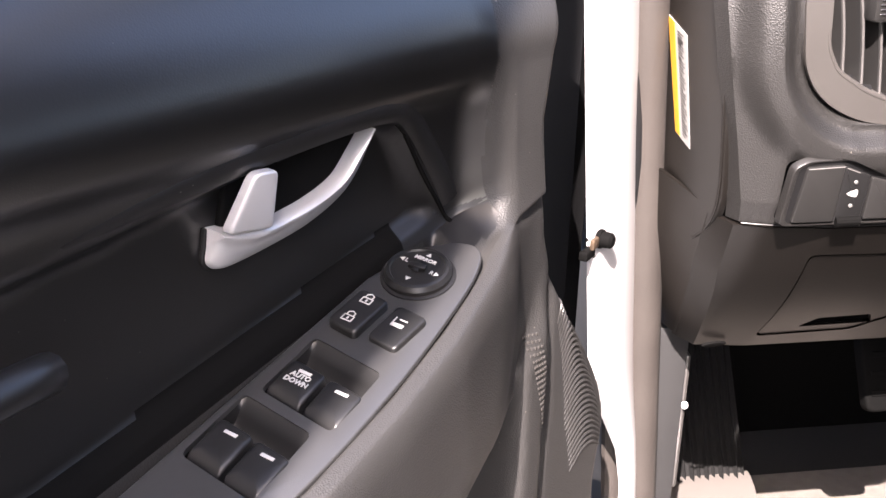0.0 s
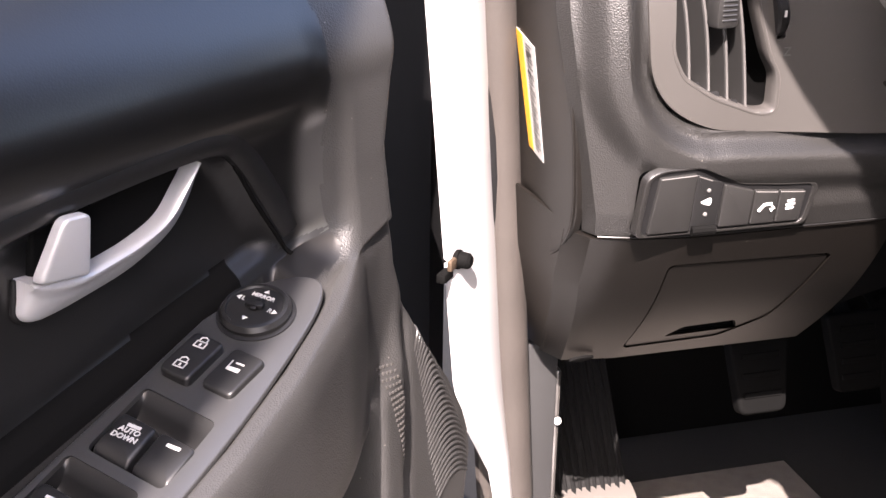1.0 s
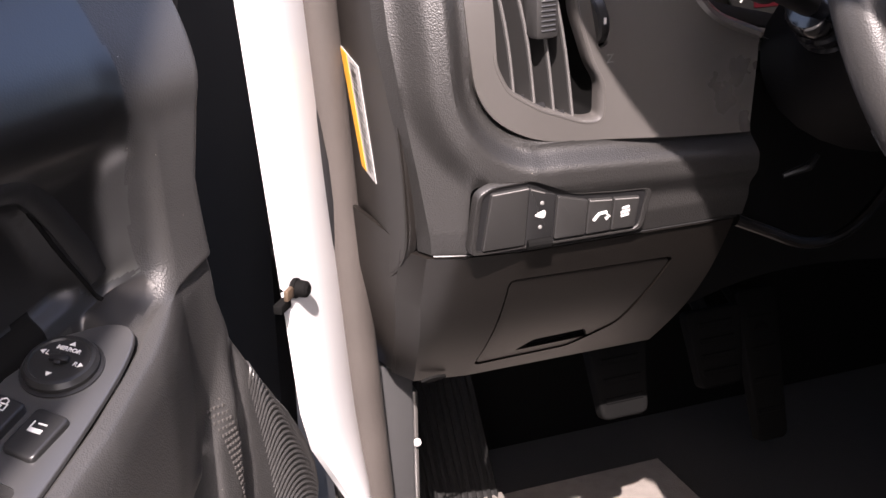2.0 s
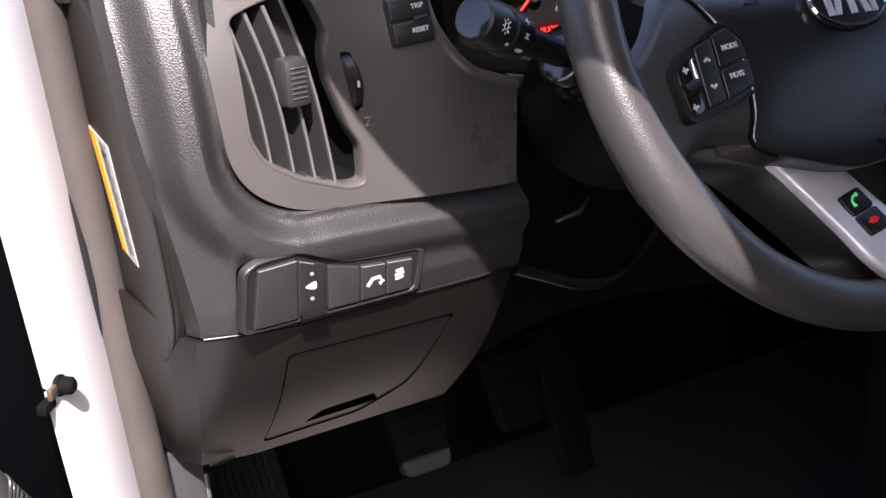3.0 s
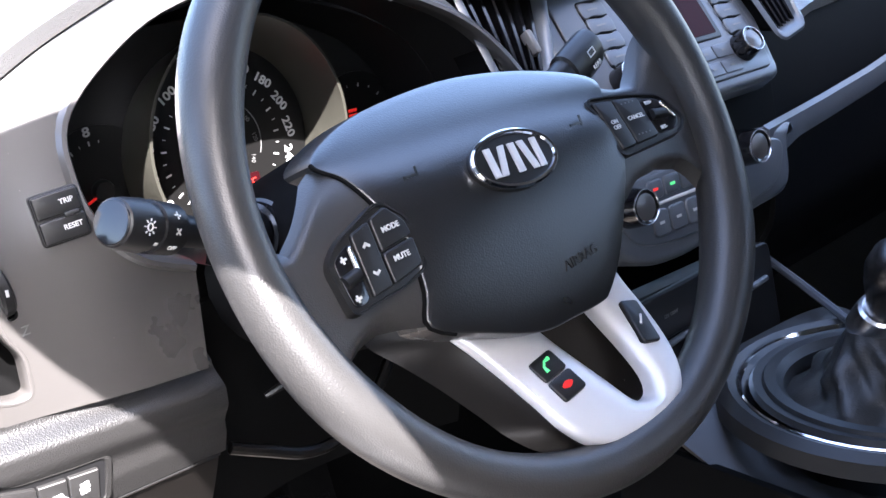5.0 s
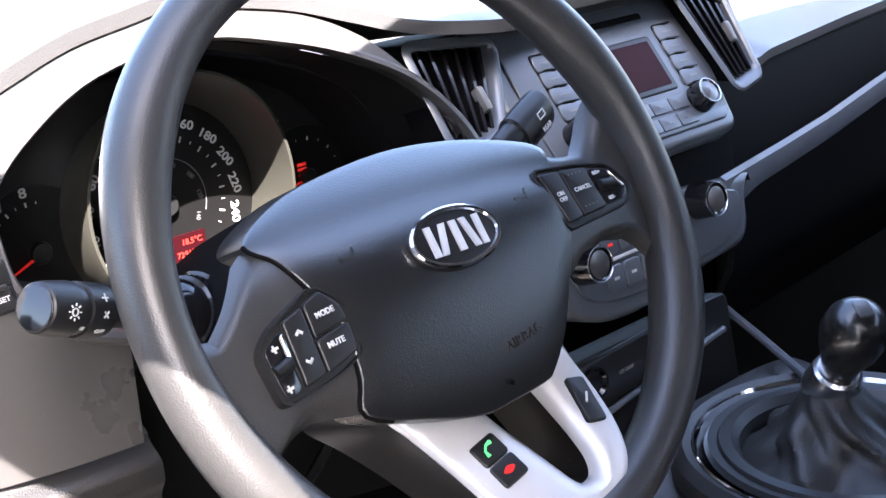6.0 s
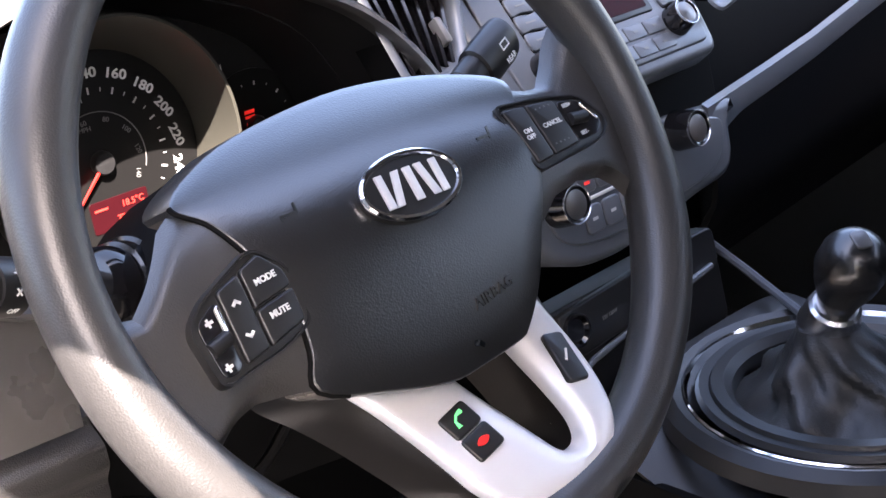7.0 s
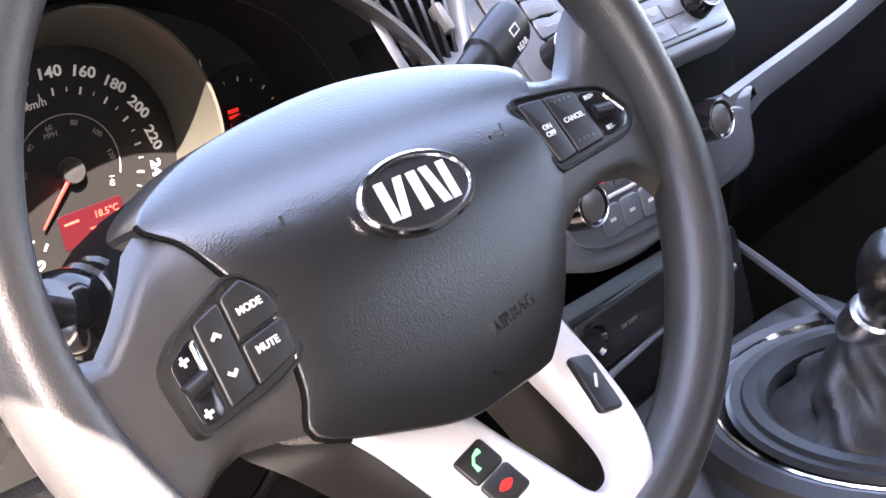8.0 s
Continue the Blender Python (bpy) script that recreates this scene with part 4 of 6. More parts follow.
        return MW @ Matrix.Translation((x, y, rise(y) + 0.0042)) @ pose(0, 0, 0, math.degrees(math.atan(sl)), 0, rot)
    Mb = on_spoke(-0.0265, -0.124, 12)
    for y, mat, col in ((0.0073, GREEN, "green"), (-0.0073, RED, "red")):
        k = part("phone_key", slab(rounded(rect(0.0185, 0.0140), 0.0025), -0.003, 0.0022, 0.0012), BUTTON, u, f"black key with a {col} handset", m=Mb @ Matrix.Translation((0, y, 0)))
        if col == "green":
            part("handset", tube([(-0.003, -0.003, 0.0024), (-0.0028, 0.0005, 0.0024), (0, 0.0028, 0.0024), (0.0035, 0.003, 0.0024)], [0.0013, 0.0007, 0.0007, 0.0013], 6), mat, k, m=Mb @ Matrix.Translation((0, y, 0)))
        else:
            part("handset", slab(smooth_loop([(-0.0042, 0), (0, -0.0022), (0.0042, 0), (0, 0.0022)], 4), 0.0020, 0.0025, 0.0002, 1), mat, k, m=Mb @ Matrix.Translation((0, y, 0)))
    Mv = on_spoke(0.0485, -0.117, -14)
    k = part("voice_key", slab(rounded(rect(0.014, 0.030), 0.003), -0.003, 0.0022, 0.0012), BUTTON, u, "black voice key", m=Mv)
    part("voice_symbol", tube([(-0.002, -0.003, 0.0024), (0.0, 0.0, 0.0024), (0.002, 0.0035, 0.0024)], 0.0008, 6), INK, k, m=Mv)


steering_wheel()


# ---- steering column and stalks ----
def column():
    c = thing("steering_column", (-0.381, 0.1, 0.93), "black steering column shroud with two stalks", "steering column")
    loops = []
    for w, rx, ry, dy in ((-0.040, 0.042, 0.036, 0.0), (-0.046, 0.066, 0.048, -0.003), (-0.060, 0.086, 0.056, -0.006), (-0.085, 0.096, 0.061, -0.009), (-0.14, 0.102, 0.066, -0.015), (-0.20, 0.104, 0.068, -0.020)):
        loops.append([(rx * math.cos(a), dy + ry * math.sin(a), w) for a in [2 * math.pi * k / 28 for k in range(28)]])
    part("shroud", rings(loops), DASH_BLACK, c, "black column shroud", m=MW)

    def stalk(tip, root, r):
        T, Rt = Vector(tip), Vector(root)
        d = (Rt - T)
        P = [T + d * k for k in (0.0, 0.012, 0.04, 0.20, 0.27, 0.28, 0.40, 0.42, 1.0)]
        return P, [r * f for f in (0.78, 0.95, 1.0, 1.0, 0.99, 0.84, 0.84, 0.70, 0.55)]
    T, ax = Vector((-0.585, 0.056, 1.0285)), Vector((0.849, 0.366, -0.38)).normalized()
    out = Vector((-0.395, -0.884, 0.252))
    out = (out - ax * out.dot(ax)).normalized()
    high = ax.cross(out) if ax.cross(out).z > 0 else out.cross(ax)

    def skin(s, r, turn):
        """A place on the stalk, s along it, turned up or down round it."""
        n = out * math.cos(radians(turn)) + high * math.sin(radians(turn))
        return facing(T + ax * s + n * r, ax, high * math.cos(radians(turn)) - out * math.sin(radians(turn)))
    prof = ((0.0, 0.0112), (0.0012, 0.0126), (0.006, 0.0134), (0.019, 0.0142), (0.0196, 0.0128), (0.026, 0.0128), (0.0264, 0.0142), (0.044, 0.0138), (0.046, 0.0090), (0.13, 0.0075))
    ls = part("lamp_stalk", tube([T + ax * s for s, r in prof], [r for s, r in prof], 32), BLACK, c, "black lamp stalk with a flat end")
    root = Matrix.Translation(T + ax * 0.096) @ ax.to_track_quat("Z", "Y").to_matrix().to_4x4()
    part("stalk_root", revolve([(0.0085, 0.0), (0.0150, 0.001), (0.0185, 0.005), (0.0195, 0.012), (0.0195, 0.0165), (0.0180, 0.0170), (0.0180, 0.0185), (0.0215, 0.0195), (0.0225, 0.026), (0.0210, 0.0265), (0.0210, 0.028), (0.0245, 0.029), (0.026, 0.050)], 40), GLOSS, ls, "glossy black boss with collar rings", m=root)
    part("stalk_end", slab([Vector((0.0116 * math.cos(k * math.pi / 16), 0.0116 * math.sin(k * math.pi / 16))) for k in range(32)], -0.003, 0.0006, 0.0008), GLOSS, ls, "flat glossy end", m=facing(T, ax.cross(high), high) if ax.cross(high).cross(high).dot(ax) < 0 else facing(T, high.cross(ax), high))
    rays = [rings([[(q * math.cos(k * math.pi / 8), q * math.sin(k * math.pi / 8), z) for k in range(16)] for q, z in ((0.0022, 0.0), (0.0022, 0.0005), (0.0015, 0.0005), (0.0015, 0.0))], caps=(False, False))]
    for k in range(8):
        b = box(0.0030, 0.0044, -0.0003, 0.0003, 0.0, 0.0005)
        b.transform(pose(0, 0, 0, 0, 0, 45 * k))
        rays.append(b)
    part("lamp_symbol", joined(*rays), INK, ls, m=skin(0.0125, 0.0139, 0))
    lettering("OFF", 0.0038, skin(0.035, 0.0144, -42), INK, ls)
    for turn in (-3, 32):
        for d in (45, -45) if turn < 0 else (0, 90):
            b = box(-0.0022, 0.0022, -0.0004, 0.0004, 0.0, 0.0004)
            part("ring_symbol", b, INK, ls, m=skin(0.035, 0.0141, turn) @ pose(0, 0, 0, 0, 0, d))
    part("index_mark", box(-0.0012, 0.0012, -0.001, 0.001, 0.0, 0.0004), INK, ls, m=skin(0.0230, 0.0128, -40))
    P, rr = stalk((-0.200, 0.090, 1.044), (-0.33, 0.058, 0.995), 0.0160)
    ws = part("wiper_stalk", tube(P, rr, 20, squash=(0.75, 1.0)), BLACK, c, "black wiper stalk")
    M = facing((-0.217, 0.0745, 1.042), (1, 0.26, 0.37), (-0.2, 0.3, 1))
    lettering("REAR", 0.0048, M @ Matrix.Translation((0.001, -0.008, 0.0012)), INK, ws)
    part("wiper_symbol", joined(box(-0.004, 0.004, 0.0024, 0.003, 0, 0.0006), box(-0.004, -0.0034, -0.002, 0.003, 0, 0.0006), box(0.0034, 0.004, -0.002, 0.003, 0, 0.0006), box(-0.004, 0.004, -0.002, -0.0014, 0, 0.0006)), INK, ws, m=M @ Matrix.Translation((0.0015, 0.001, 0.0012)))
    lettering("ON", 0.0048, facing((-0.246, 0.0655, 1.029), (1, 0.26, 0.37), (-0.2, 0.3, 1)), INK, ws)
    # Bolster sheet painted near-black for the shade under the column.
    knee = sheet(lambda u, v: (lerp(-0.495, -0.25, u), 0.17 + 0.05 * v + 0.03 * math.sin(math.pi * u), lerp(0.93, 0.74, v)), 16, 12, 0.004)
    part("column_recess", knee, DEEP, c, "knee bolster under the column, painted near-black for its shade")
    part("bolster_side", sheet(lambda u, v: (-0.499, lerp(0.17, 0.24, u), lerp(0.93, 0.82, v)), 4, 8, 0.002), BLACK, c)
    part("recess_lip", tube(smooth_path([(-0.470, 0.195, 0.812), (-0.445, 0.190, 0.801), (-0.418, 0.188, 0.789), (-0.393, 0.188, 0.786), (-0.370, 0.188, 0.793), (-0.345, 0.190, 0.812), (-0.325, 0.193, 0.835)], 6), 0.0045, 10), LOWER, c, "rounded lower edge of the column cover")
    part("lever", tube([(-0.452, 0.168, 0.852), (-0.435, 0.163, 0.858), (-0.427, 0.164, 0.866)], [0.002, 0.0035, 0.002], 8), BUTTON, c, "tilt lever")


column()


# ---- instrument cluster ----
def cluster_panel():
    c = thing("instrument_cluster", (-0.37, 0.305, 0.93), "black instrument cluster with white scales and red displays", "instrument cluster")
    Y = 0.298
    B = facing((-0.387, Y, 0.994), (1, 0, 0), (0, 0.0, 1))
    part("back_plate", slab(rounded([(-0.17, -0.07), (0.16, -0.07), (0.16, 0.05), (0.06, 0.095), (-0.10, 0.095), (-0.17, 0.06)], 0.03), -0.004, 0.0, 0.001), BLACK, c, m=B)

    def dial(cx, cz, r, a0, da, values, size, needle, lab, collar=False):
        D = B @ Matrix.Translation((cx, cz, 0))
        d = part("dial", revolve([(0.0, 0.0015), (r * (1.17 if collar else 1.0), 0.0015), (r * (1.17 if collar else 1.0), 0.0)], 48), DIAL_FACE, c, lab, m=D)
        if collar:
            tall = [(r * 1.15, r * 1.15, 0.0, 0.001), (r * 1.17, r * 1.18, 0.003, 0.012), (r * 1.21, r * 1.28, 0.010, 0.040), (r * 1.235, r * 1.33, 0.012, 0.050), (r * 1.27, r * 1.36, 0.012, 0.050), (r * 1.29, r * 1.36, 0.010, 0.044), (r * 1.25, r * 1.25, 0.0, 0.0)]
            part("bezel", rings([[(p * math.cos(a), up + q * math.sin(a), z) for a in [2 * math.pi * k / 64 for k in range(64)]] for p, q, up, z in tall], caps=(False, False)), DIAL_RING, d, "pale deep dial surround", m=D)
        for k, val in enumerate(values):
            a = radians(a0 - da * k)
            if val:
                lettering(val, size, D @ Matrix.Translation((0.92 * r * math.cos(a), 0.92 * r * math.sin(a), 0.002)) @ pose(0, 0, 0, 0, 0, (math.degrees(a) - 90) * 0.85) @ Matrix.Diagonal((1.2, 1, 1, 1)), INK, d, "numeral", bold=0.0002)
            part("tick", box(0.71 * r, 0.78 * r, -0.0006, 0.0006, 0.0016, 0.002), INK, d, m=D @ pose(0, 0, 0, 0, 0, math.degrees(a)))
            part("tick", box(0.73 * r, 0.77 * r, -0.0003, 0.0003, 0.0016, 0.002), INK, d, m=D @ pose(0, 0, 0, 0, 0, math.degrees(a) - da / 2))
        part("needle", tube([(0, 0, 0.006), (0.6 * r * math.cos(radians(needle)), 0.6 * r * math.sin(radians(needle)), 0.005)], [0.0014, 0.0006], 6), RED, d, "red needle", m=D)
        part("needle_cap", revolve([(0.0, 0.0085), (0.007, 0.008), (0.0082, 0.005), (0.0082, 0.002)], 24), BUTTON, d, m=D)
        return d, D
    kmh = [str(v) for v in range(0, 241, 20)]
    d, D = dial(0.0052, -0.002, 0.0647, 235.4, 21.2, kmh, 0.0092, 226, "speedometer dial", True)
    for k in range(7):
        a = radians(168 - 33 * k)
        lettering(str(20 + 20 * k), 0.0048, D @ Matrix.Translation((0.40 * 0.072 * math.cos(a), 0.40 * 0.072 * math.sin(a), 0.002)) @ pose(0, 0, 0, 0, 0, (math.degrees(a) - 90) * 0.85), GREY_INK, d, "numeral")
    ring = [(0.034 * math.cos(radians(t)), 0.034 * math.sin(radians(t)), 0.0018) for t in range(-20, 205, 9)]
    part("inner_scale", tube(ring, 0.0004, 5), GREY_INK, d, m=D)
    lettering("km/h", 0.0070, D @ Matrix.Translation((-0.010, 0.044, 0.002)), INK, d)
    lettering("MPH", 0.0045, D @ Matrix.Translation((-0.006, 0.024, 0.002)), GREY_INK, d)
    scr = part("display", slab(rounded(rect(0.044, 0.022), 0.002), 0.0016, 0.0022, 0.0002, 1), LCD, d, "dark red trip display", m=D @ Matrix.Translation((0.006, -0.036, 0)))
    lettering("18.5\u00b0C", 0.0062, D @ Matrix.Translation((0.016, -0.0315, 0.0024)), RED_LCD, scr)
    lettering("72910", 0.0062, D @ Matrix.Translation((0.010, -0.0405, 0.0024)), RED_LCD, scr)
    part("display_bar", box(-0.005, 0.005, -0.0007, 0.0007, 0, 0.0002), RED_LCD, scr, m=D @ Matrix.Translation((-0.008, -0.031, 0.0023)))
    dial(-0.094, -0.010, 0.046, 290, 24.4, ["0", "1", "2", "3", "4", "5", "6", "7", "8"], 0.0095, 205, "rev counter dial")
    d, D = dial(0.130, -0.012, 0.042, 200, 40.0, ["", "", "", "", "", ""], 0.007, 190, "fuel and temperature dial")
    lettering("H", 0.007, D @ Matrix.Translation((-0.022, 0.048, 0.003)), INK, d, "numeral")
    for x, y, w in ((-0.004, 0.010, 0.0042), (-0.006, 0.001, 0.0018)):
        part("warning_lamp", joined(box(-w, w, -0.003, -0.001, 0, 0.0004), box(-w, w, 0.0005, 0.003, 0, 0.0004)), RED_LCD, d, m=D @ Matrix.Translation((x, y, 0.003)))
    part("face_glass_rim", edge_band(HOOD_LOOP, lambda x, z: 0.235, -0.012, 0.006), BLACK, c)


cluster_panel()


# ---- centre stack ----
XS = -0.014


def stack_frame(z):
    """A frame on the sloping stack face at height z."""
    y = 0.150 + 0.10 * max(0.0, z - 0.96) - 0.09 * (0.96 - z) * (z < 0.96)
    return facing((XS, y, z), (1, 0, 0), (0, 0.2, 1))


def air_vent(name, tl, tr, br, bl, y, lean, n, label):
    v = thing(name, ((bl[0] + br[0]) / 2, y, min(bl[1], br[1])), label, "air vent", "air vents beside the radio")
    z0 = bl[1]
    lp = rounded([bl, br, tr, tl], 0.006)

    def yf(x, z):
        return y + lean * (z - z0)
    part("vent_frame", edge_band(lp, yf, 0.007, 0.03), BLUEGREY, v)
    lq = [Vector(p) for p in lp]
    part("duct", rings([[(p.x, yf(p.x, p.y) + d, p.y) for p in lq] for d in (0.004, 0.045)], caps=(False, True)), DEEP, v)
    for i in range(n):
        t = (i + 0.7) / (n + 0.4)
        lo, hi = Vector(bl).lerp(Vector(br), t), Vector(tl).lerp(Vector(tr), t)
        loops = []
        for k in (0.03, 0.35, 0.65, 0.97):
            p = lo.lerp(hi, k)
            yy = yf(p.x, p.y)
            loops.append([(p.x - 0.0012, yy + 0.004, p.y), (p.x + 0.0012, yy + 0.0035, p.y), (p.x + 0.007, yy + 0.026, p.y), (p.x + 0.005, yy + 0.026, p.y)])
        part("slat", rings(loops), GLOSS, v)
    mid = Vector(bl).lerp(Vector(tr), 0.5)
    part("slider", box(-0.003, 0.003, -0.010, 0.010, -0.002, 0.008, 0.002), SLAT_EDGE, v, m=facing((mid.x + 0.006, yf(0, mid.y) + 0.004, mid.y - 0.004), (1, 0, 0), (tl[0] - bl[0], lean * 0.07, tl[1] - bl[1])))
    return v


air_vent("centre_air_vent", (-0.226, 1.082), (-0.150, 1.074), (-0.182, 1.020), (-0.228, 1.010), 0.142, 0.7, 6, "black centre air vent with upright slats beside the radio")
air_vent("centre_air_vent", (0.092, 1.080), (0.150, 1.082), (0.140, 1.004), (0.104, 0.998), 0.145, 0.7, 5, "black centre air vent with upright slats")


def knob(name, parent, m, r, h, ring=True):
    k = part(name, revolve([(r * 1.12, 0.0), (r * 1.08, h * 0.3), (r, h * 0.8), (r * 0.96, h), (r * 0.80, h * 0.98), (r * 0.6, h * 0.90), (0.0, h * 0.90)], 32), GLOSS, parent, "round black knob", m=m)
    if ring:
        part("knob_face", revolve([(0.0, h * 0.99), (r * 0.7, h * 0.97), (r * 0.84, h * 0.92)], 32), SATIN, k, "grey knob face", m=m)
        part("knob_ring", rings([[(q * math.cos(k2 * math.pi / 18), q * math.sin(k2 * math.pi / 18), z) for k2 in range(36)] for q, z in ((r * 0.97, h * 0.95), (r * 0.97, h * 1.015), (r * 0.93, h * 1.02), (r * 0.91, h * 0.99))], caps=(False, False)), STEEL_BRIGHT, k, "bright ring", m=m)
    part("pointer", box(-0.0006, 0.0006, r * 0.2, r * 0.7, h * 0.9, h * 0.93), INK, k, m=m)
    return k


def stack():
    s = thing("centre_stack", (XS, 0.17, 0.82), "blue-grey centre stack surround below the dash top", "centre console")
    RM = facing((XS, 0.137, 0.965), (1, 0, 0), (0, 0.6, 0.8))
    body = [(-0.128, 0.152), (-0.132, 0.060), (-0.128, 0.000), (0.108, 0.000), (0.120, 0.060), (0.110, 0.152)]
    part("upper_surround", slab(rounded(body, 0.012), -0.022, 0.0, 0.006), BLUEGREY, s, m=RM)
    # Dark slab paints the shade of the open pocket below the radio.
    part("dark_gap", slab(rounded([(-0.125, -0.05), (0.125, -0.05), (0.13, 0.03), (-0.13, 0.03)], 0.008), -0.05, -0.012, 0.003), DEEP, s, m=stack_frame(0.93))
    lower = smooth_loop([(-0.126, 0.022), (-0.132, -0.008), (-0.118, -0.037), (-0.087, -0.056), (-0.04, -0.061), (0.02, -0.054), (0.065, -0.048), (0.108, -0.043), (0.122, -0.028), (0.126, -0.006), (0.134, 0.006), (0.138, 0.016), (0.10, 0.019), (0.04, 0.024), (-0.05, 0.024)], 6)
    part("climate_surround", slab(lower, -0.05, 0.0, 0.008), BLUEGREY, s, "blue-grey climate panel surround", m=stack_frame(0.899))
    part("cubby", slab(rounded([(-0.115, -0.065), (0.105, -0.065), (0.11, 0.02), (-0.12, 0.02)], 0.01), -0.05, -0.02, 0.002), BLACK, s, "black storage cubby face", m=stack_frame(0.79))
    part("cubby_trim", tube([(-0.150, 0.128, 0.752), (-0.088, 0.145, 0.757), (-0.022, 0.148, 0.764), (0.08, 0.150, 0.775)], 0.003, 8), BLUEGREY, s)
    CP = facing((-0.062, 0.1485, 0.786), (1, 0, 0.05), (0, 0.2, 1))
    part("socket_panel", slab(rounded([(-0.052, -0.020), (0.10, -0.020), (0.10, 0.020), (-0.052, 0.020)], 0.004), -0.006, 0.0, 0.002), BUTTON, s, "black power socket panel", m=CP)
    part("power_socket", revolve([(0.0, 0.001), (0.009, 0.001), (0.0115, 0.004), (0.0135, 0.004), (0.014, 0.0)], 28), GLOSS, s, "round power socket cap", m=CP @ Matrix.Translation((-0.038, 0.003, 0)))
    lettering("12V 120W", 0.0042, CP @ Matrix.Translation((0.002, -0.001, 0.0004)), GREY_INK, s, bold=0.0001)
    M = RM
    r = thing("radio", (XS, 0.17, 0.965), "car radio with dark red display and rows of buttons", "radio")
    part("faceplate", slab(rounded([(-0.112, 0.136), (-0.114, 0.060), (-0.112, 0.010), (0.100, 0.010), (0.106, 0.060), (0.098, 0.136)], 0.008), -0.01, 0.0025, 0.002), BLUEGREY, r, m=M)
    part("disc_slot", slab(rounded(rect(0.130, 0.006), 0.0025), 0.0, 0.0030, 0.0003, 1), DEEP, r, m=M @ Matrix.Translation((0.0, 0.122, 0)))
    part("screen_frame", slab(rounded(rect(0.094, 0.054), 0.004), 0.0, 0.0040, 0.0015), BUTTON, r, m=M @ Matrix.Translation((0.012, 0.075, 0)))
    scr = part("screen", slab(rounded(rect(0.082, 0.044), 0.002), 0.0, 0.0044, 0.0003, 1), LCD, r, "dark red display", m=M @ Matrix.Translation((0.012, 0.075, 0)))
    for w, y in ((0.016, 0.006), (0.010, -0.006)):
        part("display_bar", box(-w / 2, w / 2, -0.003, 0.003, 0.005, 0.0053), RED_LCD, scr, m=M @ Matrix.Translation((-0.01, 0.075 + y, 0)))
    for sx in (-1, 1):
        bx = 0.083 if sx > 0 else -0.070
        part("joint_strip", slab(rounded(rect(0.0285, 0.0640), 0.004), 0.0, 0.0030, 0.0003, 1), DEEP, r, m=M @ Matrix.Translation((bx, 0.0785, 0)))
        for k in range(4):
            S = M @ Matrix.Translation((bx, 0.1010 - 0.0152 * k, 0))
            t = part("button", slab(smooth_loop([(-0.0135, -0.0068), (-0.004, -0.0062), (0.004, -0.0072), (0.0135, -0.0066), (0.0135, 0.0068), (0.004, 0.0062), (-0.004, 0.0072), (-0.0135, 0.0066)], 3), 0.0, 0.0046, 0.0012), BLUEGREY, r, m=S)
            part("print_bar", box(-0.0055, 0.0055, -0.0007, 0.0007, 0.0046, 0.0048), GREY_INK, t, m=S)
        knob("radio_knob", r, M @ Matrix.Translation((sx * 0.078 - 0.004, 0.033, 0.002)), 0.0120, 0.016)
    for row in range(2):
        for k in range(5):
            x = -0.048 + 0.024 * k
            b = part("button", slab(rounded(rect(0.0228, 0.0125), 0.002), 0.0, 0.0040, 0.0008), BLUEGREY, r, m=M @ Matrix.Translation((x, 0.036 - 0.0155 * row, 0)))
            part("print_bar", box(-0.0025, 0.0025, -0.0010, 0.0010, 0.004, 0.0042), GREY_INK, b, m=M @ Matrix.Translation((x, 0.036 - 0.0155 * row, 0)))
    M = stack_frame(0.899)
    c = thing("climate_panel", (XS, 0.14, 0.84), "climate control panel with two knobs and a row of buttons", "climate control")
    face = smooth_loop([(-0.112, 0.014), (-0.114, -0.008), (-0.095, -0.036), (-0.04, -0.045), (0.04, -0.040), (0.085, -0.034), (0.106, -0.018), (0.108, 0.006), (0.05, 0.013), (0.0, 0.015)], 6)
    part("faceplate", slab(face, -0.005, 0.0025, 0.002), BLUEGREY, c, m=M)
    knob("fan_knob", c, M @ Matrix.Translation((-0.099, -0.004, 0.002)), 0.0150, 0.020)
    knob("heat_knob", c, M @ Matrix.Translation((0.053, 0.010, 0.002)), 0.0150, 0.022)
    part("light_bar", box(-0.076, 0.010, -0.0013, 0.0013, 0.002, 0.0040, 0.0005, 1), INK, c, "white bar", m=M @ Matrix.Translation((0, -0.0095, 0)))
    for row, y in ((0, 0.003), (1, -0.025)):
        for k in range(4):
            x = -0.066 + 0.0215 * k
            b = part("button", slab(rounded(rect(0.0200, 0.016 if row == 0 else 0.022), 0.005), 0.0, 0.0045, 0.0015), BLUEGREY, c, m=M @ Matrix.Translation((x, y, 0)))
            mat = RED_LCD if (row, k) == (0, 0) else GREEN if (row, k) == (0, 1) else INK
            part("symbol", box(-0.003, 0.003, -0.0012, 0.0012, 0.0045, 0.0047), mat, b, m=M @ Matrix.Translation((x, y, 0)))


stack()


